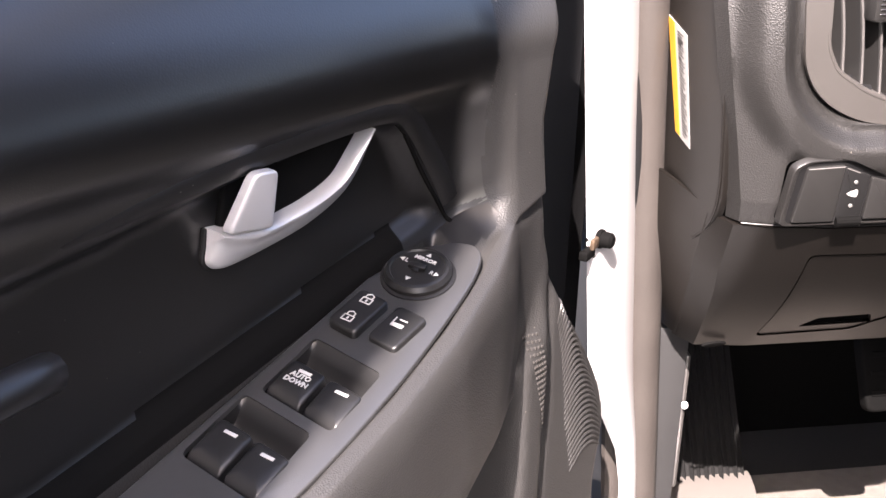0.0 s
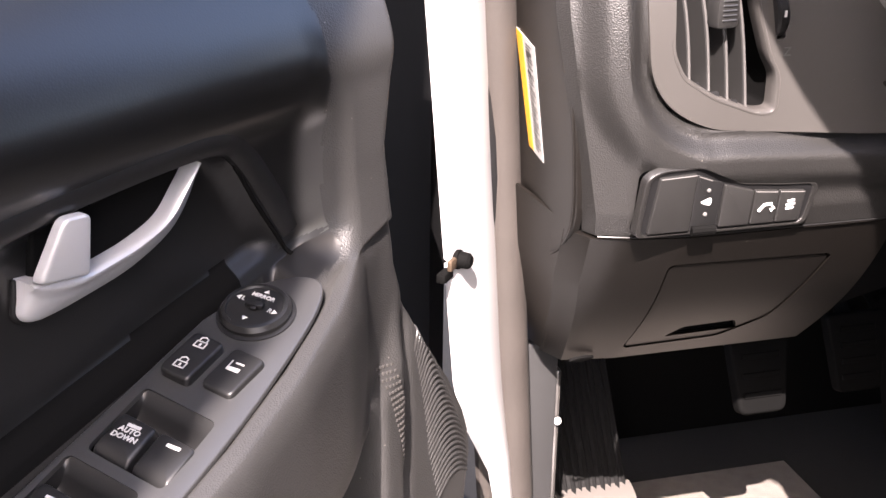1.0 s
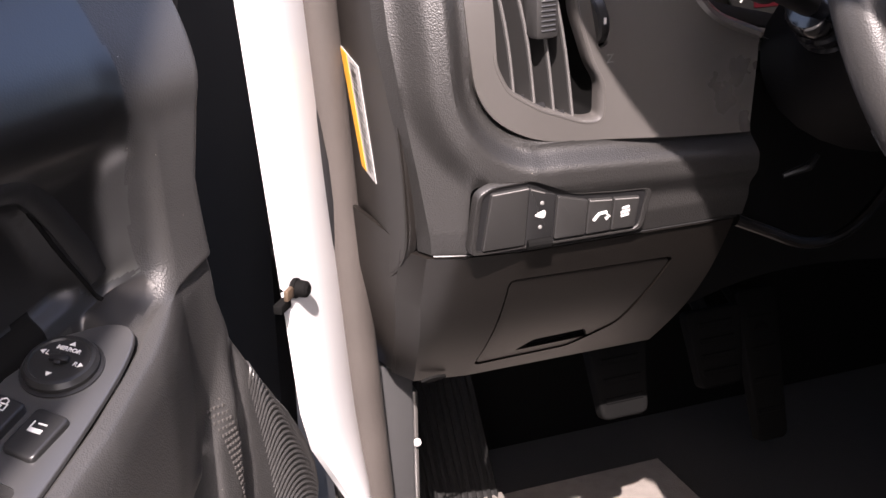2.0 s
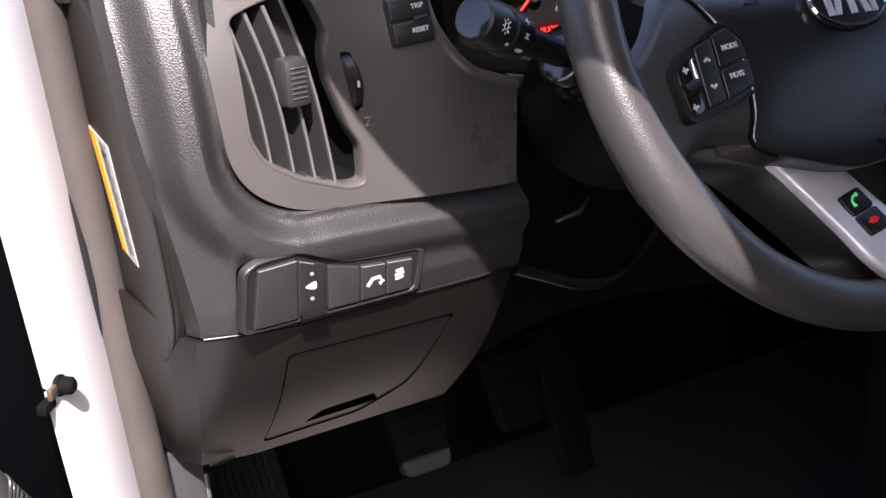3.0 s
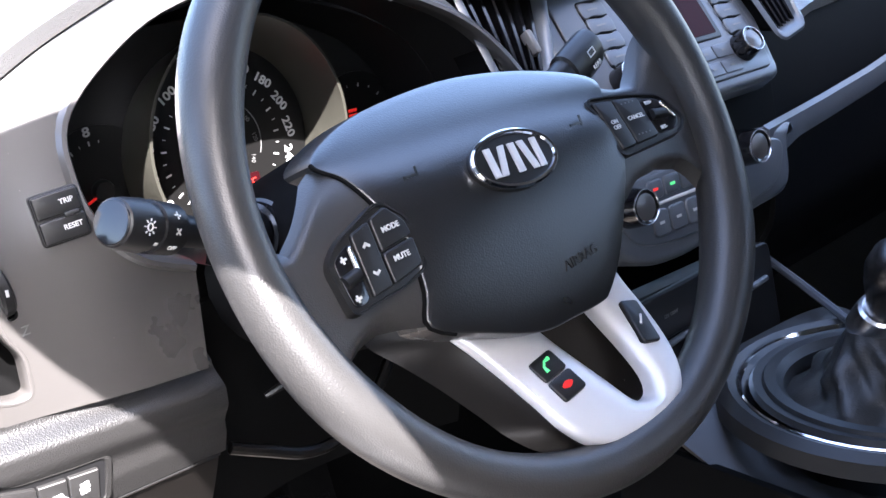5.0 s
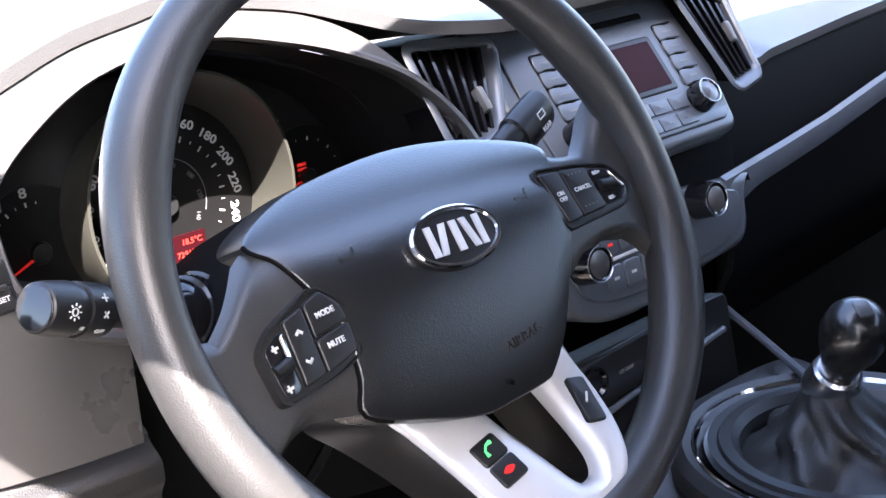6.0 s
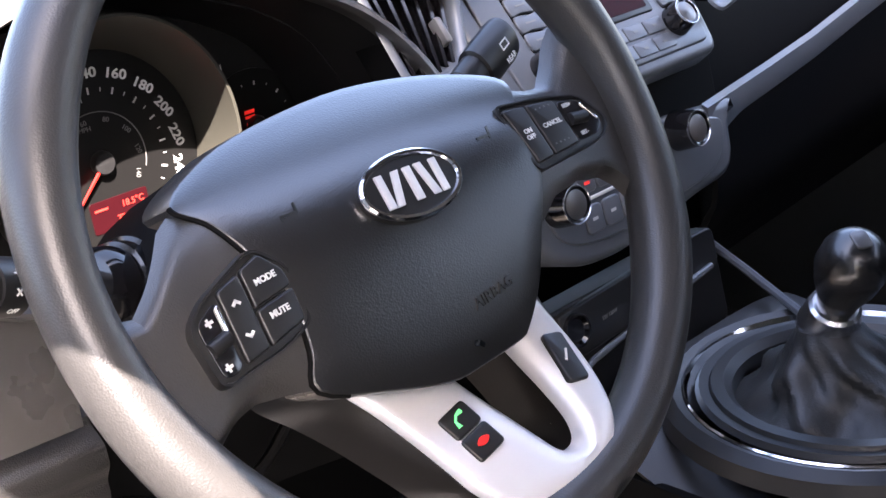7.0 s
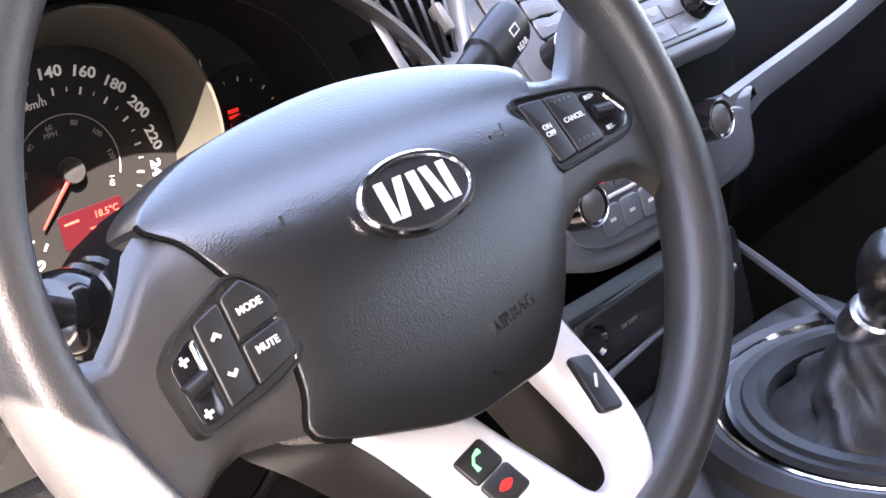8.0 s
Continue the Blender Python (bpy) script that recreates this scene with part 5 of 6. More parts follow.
# ---- passenger side of the dashboard ----
def passenger():
    def face(u, v):
        x = lerp(0.145, 0.76, u)
        z = lerp(0.990 + 0.015 * u, 0.70, v)
        y = 0.205 + 0.05 * u + 0.03 * math.sin(math.pi * v) * -0.5 + 0.06 * step(0.6, 1, v)
        return (x, y, z)
    d = thing("passenger_dash", (0.45, 0.3, 0.70), "black passenger side of the dashboard with a glovebox", "dashboard")
    part("panel", sheet(face, 20, 20, 0.006), DASH_BLACK, d)
    strip = []
    for i in range(61):
        t = i / 60
        x = lerp(0.10, 0.72, t)
        hi = along([(0.0, 0.913), (0.10, 0.917), (0.18, 0.920), (0.33, 0.927), (0.52, 0.941), (1.0, 0.972)], t)
        lo = along([(0.0, 0.862), (0.025, 0.870), (0.05, 0.882), (0.09, 0.8885), (0.18, 0.8925), (0.33, 0.900), (0.52, 0.914), (1.0, 0.945)], t)
        z, h = (hi + lo) / 2 + 0.0055 * (1 - step(0.0, 0.12, t)), (hi - lo) / 2
        near = 1 - step(0.0, 0.12, t)
        x, y = x - 0.0165 * near, 0.158 + 0.06 * t - 0.012 * near
        strip.append([(x, y + 0.006, z - h), (x, y, z - h + 0.003), (x, y - 0.002, z), (x, y, z + h - 0.003), (x, y + 0.006, z + h)])
    part("trim_strip", rings(strip), BLUEGREY, d, "blue-grey trim strip")


passenger()


# ---- centre console and gear shifter ----
def shifter():
    c = thing("centre_console", (-0.01, -0.1, 0.5), "dark plastic centre console between the seats", "centre console")

    def top(u, v):
        x = lerp(-0.165, 0.115, u)
        y = lerp(0.10, -0.9, v)
        return (x, y, 0.724 - 0.05 * step(0.0, 0.6, v) - 0.012 * (2 * u - 1) ** 4 + 0.03 * (1 - step(0, 0.12, v)) - 0.06 * (1 - step(0.085, 0.112, math.hypot(x + 0.016, y + 0.036))))
    part("console_top", sheet(top, 40, 110, 0.004), CONSOLE, c)
    # Sides painted near-black in place of the shade low in the cabin.
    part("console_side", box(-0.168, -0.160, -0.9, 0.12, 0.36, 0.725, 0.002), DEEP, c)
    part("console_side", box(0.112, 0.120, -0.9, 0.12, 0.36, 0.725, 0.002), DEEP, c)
    part("edge_trim", tube([(0.127, 0.20, 0.782), (0.09, 0.12, 0.772), (0.053, 0.04, 0.760)], 0.004, 8), BLUEGREY, c, "thin blue-grey edge trim")
    g = thing("gear_shifter", (-0.005, -0.02, 0.745), "gear lever with a black knob, chrome collar and black gaiter", "gear lever")
    cx, cy, cz = -0.016, -0.036, 0.748

    def ring(a, b, z):
        return [(cx + a * math.cos(t), cy + b * math.sin(t), z) for t in [2 * math.pi * k / 48 for k in range(48)]]
    part("outer_ring", rings([ring(0.140, 0.140, cz - 0.006), ring(0.137, 0.137, cz + 0.006), ring(0.128, 0.128, cz + 0.011), ring(0.121, 0.121, cz + 0.008)], caps=(False, False)), CONSOLE, g)
    part("chrome_ring", rings([ring(0.121, 0.121, cz + 0.005), ring(0.1203, 0.1203, cz + 0.0085), ring(0.1188, 0.1188, cz + 0.0095), ring(0.1165, 0.1165, cz + 0.005)], caps=(False, False)), CHROME, g, "chrome ring round the gaiter")
    part("inner_ring", rings([ring(0.111, 0.111, cz + 0.006), ring(0.108, 0.108, cz + 0.010), ring(0.101, 0.101, cz + 0.009), ring(0.099, 0.099, cz + 0.012), ring(0.090, 0.090, cz + 0.012), ring(0.084, 0.084, cz + 0.006), ring(0.082, 0.082, cz - 0.03)], caps=(False, False)), CONSOLE, g)
    base, tip = Vector((cx, cy, cz - 0.008)), Vector((-0.018, -0.021, 0.800))
    L = []
    for i in range(25):
        t = i / 24
        c0 = base.lerp(tip, t)
        lp = []
        for k in range(72):
            a = 2 * math.pi * k / 72
            r = lerp(0.086, 0.021, t ** 0.62) * (1 + 0.13 * math.sin(4 * a + 6 * t) * math.sin(math.pi * min(1, t * 1.2)) + 0.08 * math.sin(7 * a - 9 * t) * (1 - t) + 0.06 * math.sin(11 * a + 14 * t) * math.sin(math.pi * t))
            lp.append(c0 + Vector((r * math.cos(a), r * math.sin(a), 0.004 * math.sin(5 * a) * (1 - t))))
        L.append(lp)
    part("gaiter", rings(L), BOOT, g, "creased black leather gaiter")
    axis = Vector((-0.020, -0.034, 0.068)).normalized()
    MK = Matrix.Translation(tip - axis * 0.006) @ axis.to_track_quat("Z", "Y").to_matrix().to_4x4()
    part("collar", revolve([(0.0205, -0.003), (0.0228, 0.001), (0.0222, 0.008), (0.0205, 0.017), (0.0185, 0.024), (0.0160, 0.026)], 32), STEEL_BRIGHT, g, "bright metal collar", m=MK)
    k = part("knob", revolve([(0.0125, 0.010), (0.013, 0.024), (0.016, 0.038), (0.0215, 0.053), (0.0245, 0.068), (0.0225, 0.082), (0.0175, 0.090), (0.0095, 0.0955), (0.004, 0.0968), (0.0, 0.097)], 40), KNOB, g, "smooth black knob", m=MK)
    part("gear_plate", slab(rounded(rect(0.012, 0.015), 0.004), 0.0955, 0.0975, 0.0006), SATIN, k, "gear pattern plate", m=MK)


shifter()


# ---- footwell ----
def footwell():
    # Patch of floor painted paler, standing for the sun on it.
    m = tagged(part("sunlit_floor_patch", sheet(lambda u, v: (lerp(-0.53, -0.30, u), lerp(0.30, 0.555, v), 0.368), 10, 10, 0.006), SUN_PATCH), "carpet patch painted pale where sun falls in the footwell", "floor mat")
    fr = thing("footrest", (-0.60, 0.52, 0.38), "ribbed driver's footrest, painted black where the shade lies", "footrest")
    # Ramp black for shade, heel pad pale for sun: light split by colour.
    part("ramp", sheet(lambda u, v: (lerp(-0.69, -0.55, u), lerp(0.42, 0.60, v), lerp(0.40, 0.66, v)), 10, 10, 0.006), RIBBED, fr)
    for i in range(18):
        x = -0.684 + 0.0078 * i
        part("rib", rings([[(x - 0.0025, y - 0.001, z), (x, y - 0.004, z + 0.003), (x + 0.0025, y - 0.001, z)] for y, z in ((0.445 + 0.003 * (i % 2), 0.438), (0.60, 0.662))]), RIBBED, fr)
    part("heel_pad", sheet(lambda u, v: (lerp(-0.69, -0.545, u), lerp(0.30, 0.452, v), lerp(0.372, 0.444, step(0.3, 1.0, v))), 10, 16, 0.006), TREAD, fr, "lower pad, painted pale where the sun falls")
    k = thing("kick_panel", (-0.70, 0.35, 0.40), "grey side trim of the footwell with a bright clip", "trim panel")
    part("panel", box(-0.735, -0.689, 0.300, 0.60, 0.38, 0.690, 0.003), PLATE, k)
    part("clip_bar", box(-0.689, -0.683, 0.306, 0.322, 0.53, 0.66, 0.003), SATIN, k)
    part("clip", revolve([(0.0, 0.003), (0.003, 0.002), (0.0036, 0.0)], 12), INK, k, "bright round clip", m=facing((-0.686, 0.304, 0.614), (1, 0, 0), (0, 0, 1)))

    def pedal(name, x, y, z, w, h, label):
        p = thing(name, (x, y, z), label, "pedal", "pedals in the footwell")
        lp = rounded([(-w * 0.36, -h / 2), (w * 0.36, -h / 2), (w / 2, h / 2), (-w / 2, h / 2)], 0.008)
        M = facing((x, y, z), (1, 0, 0), (0, 0.35, 1))
        # Black rubber pads and levers, darkened further for the footwell shade.
        part("rubber_pad", slab(lp, -0.008, 0.004, 0.003), DEEP, p, m=M)
        for i in range(4):
            part("tread", box(-w * 0.3, w * 0.3, -0.003, 0.003, 0.003, 0.0055, 0.001, 1), DEEP, p, m=M @ Matrix.Translation((0, -h * 0.3 + h * 0.2 * i, 0)))
        part("lever", tube([(x, y + 0.01, z + h * 0.2), (x, y + 0.07, z + 0.06), (x, 0.67, z + 0.10)], 0.010, 8), DEEP, p)
    pedal("clutch_pedal", -0.478, 0.345, 0.620, 0.064, 0.088, "black rubber clutch pedal")
    pedal("brake_pedal", -0.338, 0.400, 0.590, 0.066, 0.078, "black rubber brake pedal")
    pedal("accelerator_pedal", -0.262, 0.425, 0.545, 0.050, 0.16, "long black accelerator pedal")


footwell()


# ---- driver's door, standing open ----
DTH = radians(50)
DO = Vector((-0.86, 0.20, 0.0))
DU, DN = Vector((-math.sin(DTH), -math.cos(DTH), 0)), Vector((math.cos(DTH), -math.sin(DTH), 0))
MD = Matrix.Translation(DO) @ Matrix((DU, DN, Vector((0, 0, 1)))).transposed().to_4x4()


def arm_z(a):
    return along([(0.0, 0.900), (0.10, 0.884), (0.17, 0.866), (0.40, 0.804), (0.70, 0.760), (1.0, 0.75)], a)


def arm_edge(a):
    return along([(0.02, 0.050), (0.10, 0.062), (0.15, 0.080), (0.20, 0.096), (0.253, 0.107), (0.317, 0.115), (0.5, 0.12), (1.0, 0.11)], a)


def front_edge(z):
    return along([(0.34, -0.05), (0.64, -0.038), (0.68, -0.044), (0.705, -0.040), (0.742, -0.018), (0.782, 0.010), (0.822, 0.032), (0.858, 0.046), (0.926, 0.056), (0.99, 0.041), (1.08, 0.02)], z)


def door_profile(a):
    """The panel's section at a: pairs (inwards, height), from the top roll down; near the front it turns into the post."""
    zt, be = arm_z(a), arm_edge(a)
    low = 0.016 * step(0.145, 0.155, a) * (1 - step(0.62, 0.64, a))
    head = [(-0.10, 1.085), (-0.05, 1.078), (0.0, 1.055), (0.036, 1.018), (0.052, 0.985), (0.050, 0.962), (0.040, 0.945), (0.036, 0.925)]
    shelf = [(0.035, lerp(0.925, zt, 0.35)), (0.036, lerp(0.925, zt, 0.72)), (0.0365, zt + 0.004), (0.0385, zt - 0.0005), (0.0415, zt - 0.001 - low), (be - 0.008, zt - 0.008 - low), (be - 0.001, zt - 0.0075)]
    k = lerp(0.15, 1.0, step(0.075, 0.150, a))
    roll = [(be + 0.0075 * k, zt - 0.0100), (be + 0.0125 * k, zt - 0.020), (be + 0.0145 * k, zt - 0.036), (be + 0.0150 * k, zt - 0.075), (be + 0.0130 * k, zt - 0.112), (0.080, zt - 0.14), (0.070, 0.66), (0.066, 0.58), (0.058, 0.48), (0.03, 0.36)]
    w = 1 - step(0.098, 0.130, a)
    if w > 0:
        post_head = [(b, z) for b, z in head[:4]] + [(0.056, 0.985), (0.058, 0.962), (0.059, 0.945), (0.060, 0.925)]
        post_shelf = [(lerp(0.060, be + 0.004, ((k + 1) / 7) ** 2), lerp(0.925, zt - 0.0075, (k + 1) / 7)) for k in range(7)]
        head = [(lerp(p[0], q[0], w), p[1]) for p, q in zip(head, post_head)]
        shelf = [(lerp(p[0], q[0], w), lerp(p[1], q[1], w)) for p, q in zip(shelf, post_shelf)]
    return head + shelf + roll


def recess_edge(a):
    return along([(0.10, 0.838), (0.116, 0.856), (0.125, 0.869), (0.132, 0.880), (0.138, 0.890), (0.1505, 0.910), (0.164, 0.9315), (0.174, 0.944), (0.187, 0.9502), (0.208, 0.9512), (0.234, 0.9480), (0.278, 0.9410), (0.36, 0.929), (0.46, 0.917), (0.7, 0.90)], a)


def section_at(a, v):
    pts = door_profile(a)
    k = v * (len(pts) - 1)
    i = min(int(k), len(pts) - 2)
    t = k - i
    P = [Vector(pts[max(0, min(len(pts) - 1, j))]) for j in (i - 1, i, i + 1, i + 2)]
    straight = step(0.115, 0.150, a) if 10 <= i <= 14 else 0.0
    curve = 0.5 * (2 * P[1] + (P[2] - P[0]) * t + (2 * P[0] - 5 * P[1] + 4 * P[2] - P[3]) * t * t + (3 * P[1] - P[0] - 3 * P[2] + P[3]) * t ** 3)
    return curve.lerp(P[1].lerp(P[2], t), straight)


def door_skin(u, v):
    a = 1.02 * (u ** 1.7)
    q = section_at(a, v)
    a += front_edge(q.y) * (1 - step(0.0, 0.16, a))
    edge = a - front_edge(q.y)
    q = section_at(max(0.0, a), v)
    b, z = q.x, q.y
    # hollow round the handle
    d = (recess_edge(a) - z) / (1 + 1.1 * (1 - step(0.150, 0.185, a)))
    if z > arm_z(a) and a > 0.10:
        b -= 0.010 * step(0.112, 0.150, a) * step(0.0, lerp(0.016, 0.009, step(0.150, 0.195, a)), d) * step(0.004, 0.014, z - arm_z(a))
    # under the armrest: speaker pod, its groove, the pocket lip and the pocket itself
    k0 = lerp(0.050, 0.118, step(0.050, 0.105, a))
    k = step(k0, k0 + lerp(0.050, 0.022, step(0.050, 0.105, a)), arm_z(max(0, a)) - z)
    if k > 0:
        pod = 0.057 - 0.0050 * math.exp(-((a - 0.050) / 0.0045) ** 2) + 0.010 * step(0.052, 0.066, a) * (1 - step(0.080, 0.092, a))
        pod -= 0.036 * step(0.084, 0.100, a)
        b = lerp(b, pod, k)
    b -= 0.045 * (1 - step(0.0, 0.022, edge)) ** 2
    return (a, b, z)


def door():
    d = thing("driver_door", DO + Vector((0, 0, 0.34)), "open driver's door with a dark grained inner panel and armrest", "car door")
    skin = sheet(door_skin, 210, 150, 0)
    tree = BVHTree.FromBMesh(skin)
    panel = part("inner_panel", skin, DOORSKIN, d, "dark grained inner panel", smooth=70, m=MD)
    panel.data.materials.append(DOOR_SOFT_SHADED)
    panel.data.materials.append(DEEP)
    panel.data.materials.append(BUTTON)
    back = MD.inverted()
    # Faces beyond the post take the darker skin, following the shadow's edge.
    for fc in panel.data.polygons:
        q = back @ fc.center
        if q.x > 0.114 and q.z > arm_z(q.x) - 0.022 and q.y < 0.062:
            # upturned ledge faces are darkened by facing, shade put into the colour
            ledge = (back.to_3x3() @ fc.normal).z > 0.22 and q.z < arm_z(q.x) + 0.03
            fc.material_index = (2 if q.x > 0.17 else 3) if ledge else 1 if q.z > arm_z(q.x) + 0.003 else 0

    def on_skin(a, z, lift=0.0):
        at, *_ = tree.ray_cast(Vector((a, 0.4, z)), Vector((0, -1, 0)))
        return Vector((a, (at.y if at else 0.06) + lift, z))
    bead = smooth_path([(0.52, 0.910), (0.40, 0.929), (0.327, 0.942), (0.290, 0.948), (0.250, 0.9525), (0.217, 0.9548), (0.194, 0.9545), (0.177, 0.9500), (0.161, 0.937), (0.146, 0.918), (0.134, 0.899), (0.128, 0.887)], 6)
    wide = [0.0078 * step(0.0, 0.25, k / (len(bead) - 1)) + 0.0005 for k in range(len(bead))]
    part("handle_bead", tube([on_skin(p.x, p.y, -0.0020) for p in bead], wide, 12, squash=(1.0, 0.55), up=(0, 1, 0)), BUTTON, d, "rounded bead round the handle recess", m=MD)
    # No cut here: a near-black strip paints the groove's shade.
    groove = smooth_path([(0.262, 0.9405), (0.234, 0.9445), (0.208, 0.9472), (0.187, 0.9462), (0.174, 0.9400), (0.164, 0.9275), (0.1505, 0.906), (0.138, 0.886), (0.132, 0.875)], 6)
    part("groove_shade", tube([on_skin(p.x, p.y, 0.0002) for p in groove], 0.0013, 6), DEEP, d, "dark strip painted for the shaded groove inside the bead", m=MD)
    part("outer_shell", sheet(lambda u, v: (lerp(-0.07, 1.03, u), -0.11 + 0.03 * math.sin(math.pi * v) * -1, lerp(0.30, 1.06, v)), 10, 10, 0.01), WHITE, d, "white painted outer skin", m=MD)

    def end_face(u, v):
        z = lerp(0.34, 1.075, v)
        a0 = front_edge(z)
        k = [(a0 + 0.004, 0.030), (a0 - 0.004, 0.018), (a0 - 0.010, 0.0), (a0 - 0.014, -0.03), (a0 - 0.016, -0.07), (a0 - 0.018, -0.105)]
        i = min(int(u * 5), 4)
        t = u * 5 - i
        return (lerp(k[i][0], k[i + 1][0], t), lerp(k[i][1], k[i + 1][1], t), z)
    part("end_face", sheet(end_face, 15, 30, 0), BLACK, d, "dark front end of the door", m=MD)
    # switch plate lying on the armrest
    ex, ey = Vector((1, 0, -0.27)).normalized(), Vector((0, 1, -0.13)).normalized()
    ez = ex.cross(ey).normalized()
    MP = MD @ Matrix.Translation((0.17, 0.05, 0.8685)) @ Matrix((ex, ez.cross(ex), ez)).transposed().to_4x4()
    g = 1.036

    def at(a, b):
        return ((a - 0.17) * g, (b - 0.05) + 0.0)
    out = smooth_path([at(0.50, 0.117), at(0.40, 0.116), at(0.317, 0.114), at(0.253, 0.106), at(0.20, 0.095), at(0.165, 0.085), at(0.148, 0.074), at(0.150, 0.060), at(0.165, 0.046)], 5) + [Vector(at(0.20, 0.040)), Vector(at(0.30, 0.046)), Vector(at(0.50, 0.058))]
    wells = [(0.2495, 0.2915), (0.2975, 0.3415)]
    plate = slab(out, -0.003, 0.0, 0.0012)
    cuts = []
    for a0, a1 in wells:
        w = rounded([at(a0, 0.0495), at(a0, 0.0945), at(a1, 0.1010), at(a1, 0.0540)], 0.004)
        cuts.append(("DIFFERENCE", slab(w, -0.02, 0.02, 0.0003, 1)))
    plate = carve(plate, *cuts)
    pl = part("switch_plate", plate, PLATE, d, "dark grey switch plate on the armrest", m=MP)
    for a0, a1 in wells:
        def scoop(u, v):
            a = lerp(a0 - 0.001, a1 + 0.002, u)
            b = lerp(0.0480, 0.1010, v)
            depth = 0.012 * step(0.0, 0.28, u)
            side = min(1, (1 - abs(2 * v - 1)) * 9)
            p = at(a, b)
            return (p[0], p[1], -0.0015 - depth * side)
        part("switch_well", sheet(scoop, 14, 20, -0.001), BUTTON, pl, "scooped finger well", m=MP)

    def key(name, a0, a1, b0, b1, z0, z1, lab, skew=0.0, tip=0.0, fall=0.0):
        lp = [Vector(p) for p in rounded([at(a0, b0), at(a1, b0 + skew), at(a1, b1 + skew), at(a0, b1)], 0.0035)]
        if sum(lp[i - 1].x * lp[i].y - lp[i].x * lp[i - 1].y for i in range(len(lp))) < 0:
            lp = lp[::-1]
        x0, x1 = at(a0, 0)[0], at(a1, 0)[0]
        mid = sum(lp, Vector((0, 0))) / len(lp)
        L = [[(p.x, p.y, z0) for p in lp]]
        for k, drop in ((1.0, 0.0022), (0.985, 0.0010), (0.95, 0.0003), (0.90, 0.0), (0.78, 0.0), (0.6, 0.0), (0.4, 0.0), (0.15, 0.0)):
            row = []
            for p in lp:
                q = mid + (p - mid) * k
                s = (q.x - x0) / (x1 - x0)
                row.append((q.x, q.y, z1 - drop + tip * s - fall * max(0.0, s - 0.62) ** 2 / 0.144))
            L.append(row)
        return part(name, rings(L), BUTTON, pl, lab, smooth=55, m=MP)

    def spot(a, b, z):
        p = at(a, b)
        return MP @ Matrix.Translation((p[0], p[1], z)) @ pose(0, 0, 0, 0, 0, -90 + 6)

    def mark(parent, a, b, z, w, h, name="white_mark"):
        return part(name, box(-w / 2, w / 2, -h / 2, h / 2, 0, 0.0003), INK, parent, m=spot(a, b, z) @ pose(0, 0, 0, 0, 0, 180))
    k = key("lock_rocker", 0.2110, 0.2400, 0.0465, 0.0655, -0.002, 0.0045, "door lock rocker", 0.002, 0.001, 0.001)
    for a, b in ((0.2175, 0.0560), (0.2325, 0.0570)):
        S = spot(a, b, 0.0049) @ pose(0, 0, 0, 0, 0, 180)
        part("padlock_symbol", joined(box(-0.0032, 0.0032, -0.0030, -0.0024, 0, 0.0004), box(-0.0032, 0.0032, 0.0008, 0.0014, 0, 0.0004), box(-0.0032, -0.0026, -0.0028, 0.0012, 0, 0.0004), box(0.0026, 0.0032, -0.0028, 0.0012, 0, 0.0004), box(-0.0005, 0.0005, -0.0018, 0.0, 0, 0.0004),
             tube([(-0.0020, 0.0012, 0.0002), (-0.0020, 0.0034, 0.0002), (0, 0.0046, 0.0002), (0.0020, 0.0034, 0.0002), (0.0020, 0.0014, 0.0002)], 0.0004, 5)), INK, k, "white padlock outline", m=S)
    k = key("window_lock_key", 0.2090, 0.2360, 0.0705, 0.0895, -0.002, 0.0034, "window lock key", 0.001, 0.0, 0.001)
    S = spot(0.2205, 0.0800, 0.0036) @ pose(0, 0, 0, 0, 0, 180)
    part("window_symbol", joined(box(-0.0036, 0.0036, -0.0030, -0.0006, 0, 0.0004), box(-0.0036, -0.0030, -0.003, 0.0035, 0, 0.0004), box(-0.001, 0.0036, 0.0022, 0.0030, 0, 0.0004)), INK, k, "white pictogram", m=S)
    for n, (a0, a1) in enumerate(wells):
        for s, (b0, b1) in enumerate(((0.0525, 0.0745), (0.0770, 0.0985))):
            k = key("window_switch", a0 + 0.0170, a1 - 0.0005, b0, b1, -0.014, 0.0008, "black window lift switch", 0.003, 0.0012, 0.0050)
            am = lerp(a0 + 0.0170, a1, 0.20)
            mark(k, am, (b0 + b1) / 2 + 0.001, 0.0012, 0.0075, 0.0018)
            if n == 0 and s == 0:
                S = spot(am + 0.0052, (b0 + b1) / 2 + 0.0015, 0.0016) @ pose(0, 0, 0, 0, 0, 180)
                lettering("AUTO\nDOWN", 0.0042, S, INK, k, bold=0.0001)
    # mirror adjuster
    p = at(0.1837, 0.0608)
    MK = MP @ Matrix.Translation((p[0], p[1], 0.0)) @ Matrix.Diagonal((0.92, 0.92, 0.85, 1))
    kn = part("mirror_knob", revolve([(0.0200, -0.001), (0.0202, 0.004), (0.0185, 0.0068), (0.0165, 0.0072), (0.0158, 0.0060), (0.0100, 0.0062), (0.0, 0.0060)], 40), BUTTON, pl, "round mirror adjuster", m=MK)
    part("knob_base", revolve([(0.0225, -0.001), (0.0222, 0.001), (0.0205, 0.0014)], 40), BLACK, kn, m=MK)
    part("selector", joined(box(-0.0055, 0.0055, -0.0022, 0.0022, 0.006, 0.0095, 0.001), box(-0.0022, 0.0022, -0.005, 0.004, 0.006, 0.0085, 0.001)), BLACK, kn, m=MK @ pose(0, 0, 0, 0, 0, -75))
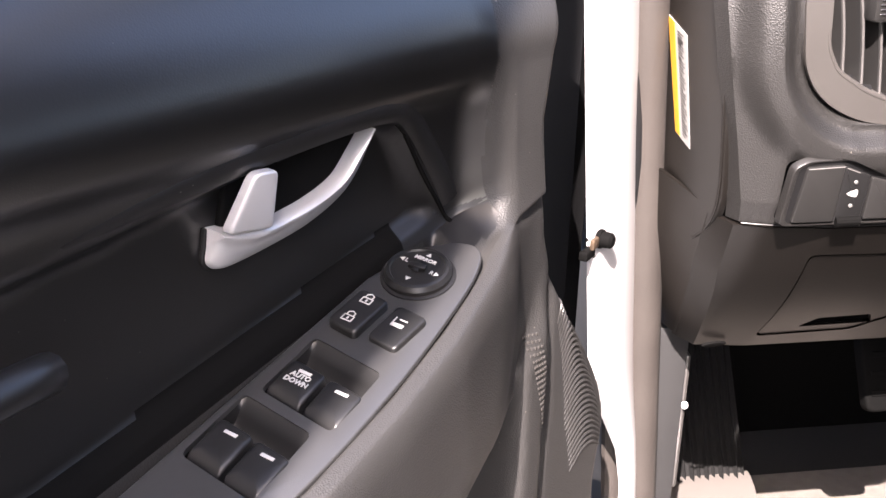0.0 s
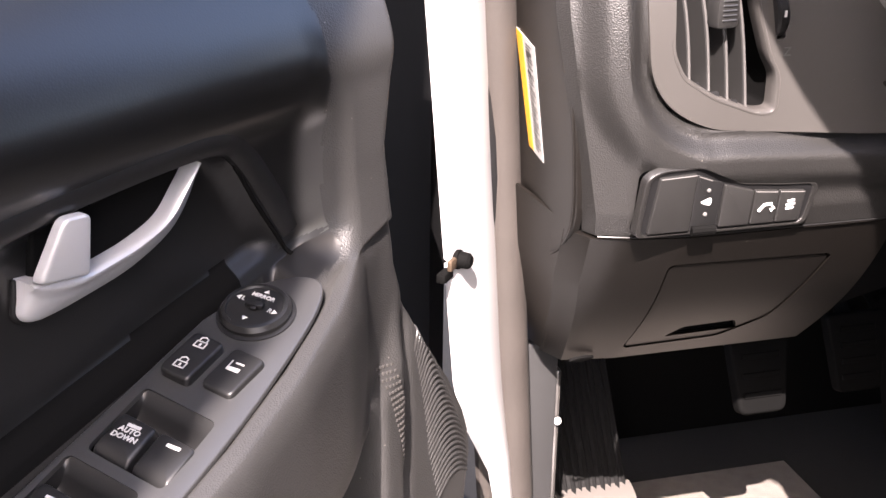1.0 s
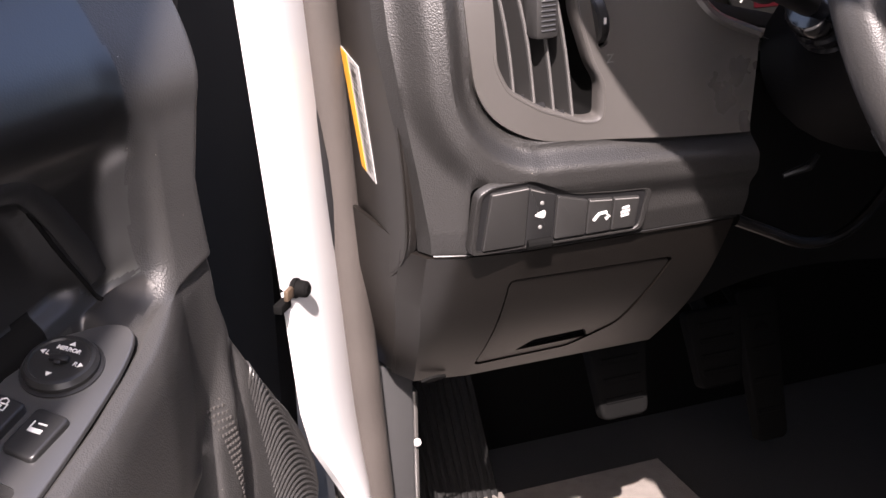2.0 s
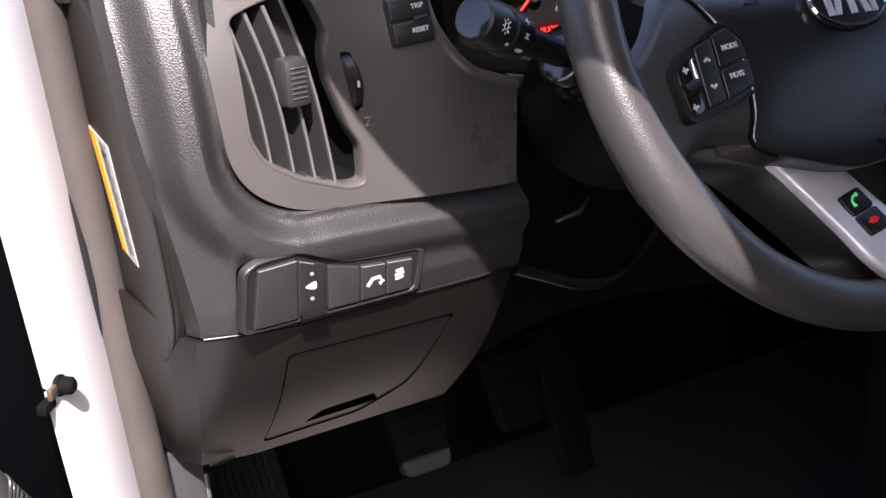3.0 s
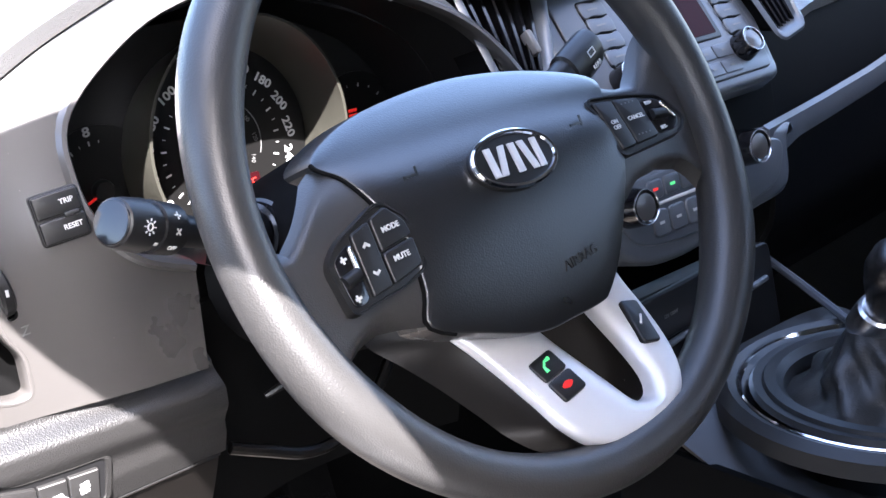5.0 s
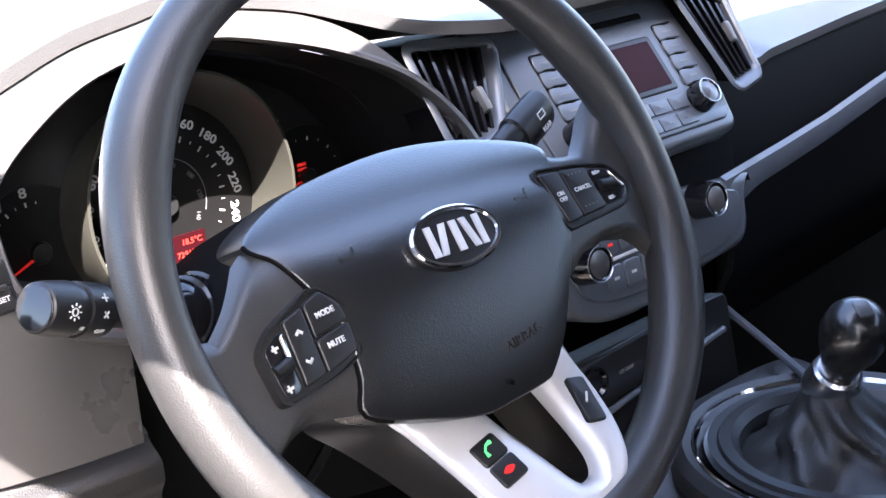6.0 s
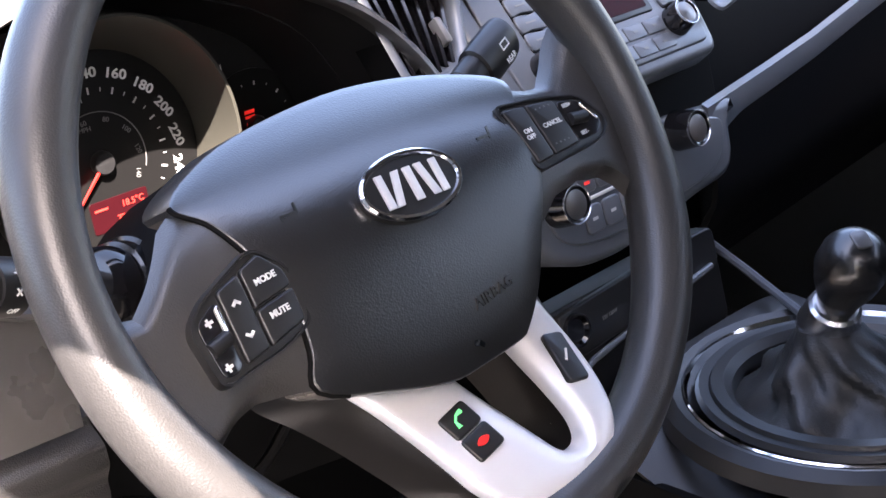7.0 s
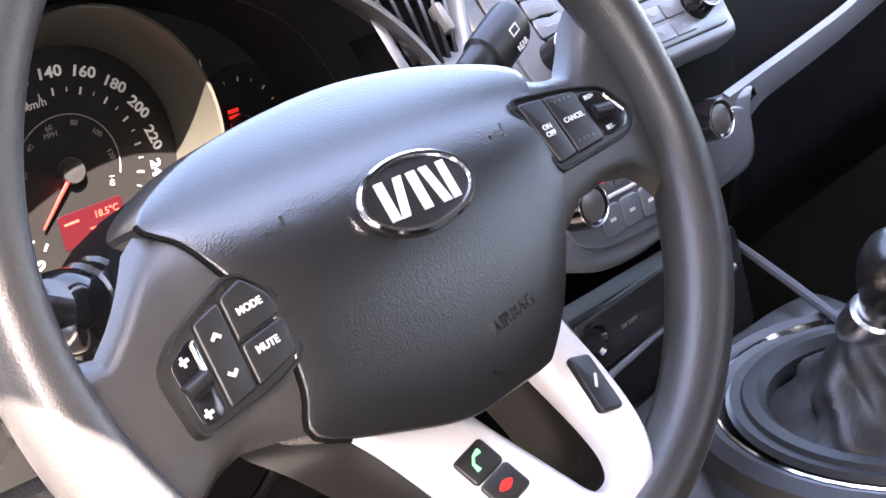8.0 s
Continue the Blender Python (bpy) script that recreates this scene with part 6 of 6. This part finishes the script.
    T = MK @ pose(0, 0, 0.0064, 0, 0, 90 + 6)
    lettering("MIRROR", 0.0040, T @ Matrix.Translation((0.0, 0.0085, 0)), INK, kn, bold=0.00008)
    lettering("L", 0.0044, T @ Matrix.Translation((-0.0095, 0.003, 0)), INK, kn)
    lettering("R", 0.0044, T @ Matrix.Translation((0.0095, 0.0, 0)), INK, kn)
    for x, y, r in ((0, 0.0128, 0), (-0.0125, 0.003, 90), (0.0128, 0.0, -90), (0.0, -0.0108, 180)):
        part("arrow", slab([(-0.0018, -0.0012), (0.0018, -0.0012), (0.0, 0.0016)], 0, 0.0004, 0.0001, 1), INK, kn, m=T @ Matrix.Translation((x, y, 0)) @ pose(0, 0, 0, 0, 0, r))
    # inner handle: cup, silver surround and lever
    HB = MD @ Matrix(((1, 0, 0, 0), (0, 0, 1, 0), (0, 1, 0, 0), (0, 0, 0, 1)))
    cup = rounded([(0.293, 0.902), (0.270, 0.904), (0.232, 0.906), (0.205, 0.920), (0.190, 0.945), (0.215, 0.951), (0.262, 0.944), (0.288, 0.938)], 0.008)
    h = part("handle_cup", slab(cup, 0.020, 0.0292, 0.002), DEEP, d, "black handle recess", m=HB)
    lo = smooth_path([(0.299, 0.905), (0.300, 0.897), (0.294, 0.892), (0.281, 0.8920), (0.260, 0.8945), (0.237, 0.8985), (0.213, 0.9075), (0.199, 0.919), (0.1875, 0.9375)], 5)
    hi = smooth_path([(0.298, 0.914), (0.290, 0.9130), (0.280, 0.9115), (0.268, 0.9100), (0.254, 0.9115), (0.237, 0.9145), (0.2185, 0.9210), (0.206, 0.933), (0.1960, 0.9440)], 5)
    prof = [(0.0, 0.022), (0.0, 0.0275), (0.04, 0.0300), (0.12, 0.0318), (0.50, 0.0350), (0.70, 0.0372), (0.78, 0.0392), (0.88, 0.0396), (0.96, 0.0385), (1.0, 0.0350), (1.0, 0.022)]
    part("surround", rings([[(*(p.lerp(q, t)), b) for t, b in prof] for p, q in zip(lo, hi)]), SILVER, h, "silver handle surround", smooth=50, m=HB)
    bm = slab(rounded([(0.2685, 0.9095), (0.2980, 0.9145), (0.2865, 0.9435), (0.2715, 0.9420)], 0.004), 0.0, 0.006, 0.002)
    for v in bm.verts:
        v.co.z += 0.036 + 0.25 * (v.co.y - 0.91)
    part("lever", bm, SILVER, h, "silver pull lever", m=HB)
    part("shadow_gap", slab([p + (p - Vector((0.24, 0.915))) * 0.03 for p in lo + hi[::-1]], 0.020, 0.0275, 0.001), BLACK, h, m=HB)
    # pull grip behind the switches
    part("pull_grip", tube(smooth_path([(0.408, 0.060, 0.892), (0.43, 0.070, 0.897), (0.50, 0.085, 0.900), (0.62, 0.085, 0.89), (0.70, 0.05, 0.86)], 5), 0.009, 12), BUTTON, d, m=MD)
    # speaker pod low at the front: arched ribs and a strip of fine mesh
    for k in range(28):
        z0 = 0.797 - 0.0046 * k
        mid, half = 0.034 - 0.0021 * k + 0.00002 * k * k, 0.0055 + 0.0008 * min(k, 18)
        spots = [(mid + half * s, z0 - 0.013 * s * s - 0.001 * s) for s in [j / 5 - 1 for j in range(11)]]
        pts = [on_skin(x, z, 0.0002) for x, z in spots if x > front_edge(z) + 0.007]
        if len(pts) > 4:
            part("grille_rib", tube(pts, [0.0003] + [0.0011] * (len(pts) - 2) + [0.0003], 6, up=(0, 0, 1)), DOORSKIN, d, "arched speaker rib", m=MD)
    dots = []
    for k in range(20):
        for c in range(5):
            p = on_skin(0.083 - 0.0026 * c - 0.0013 * k, 0.790 - 0.0042 * k, 0.0004)
            dots.append(box(p.x - 0.0007, p.x + 0.0007, p.y - 0.001, p.y + 0.0004, p.z - 0.0008, p.z + 0.0008))
    tagged(part("speaker_mesh", joined(*dots), SATIN, d, m=MD), "fine dotted speaker mesh", kind="stuff")


door()
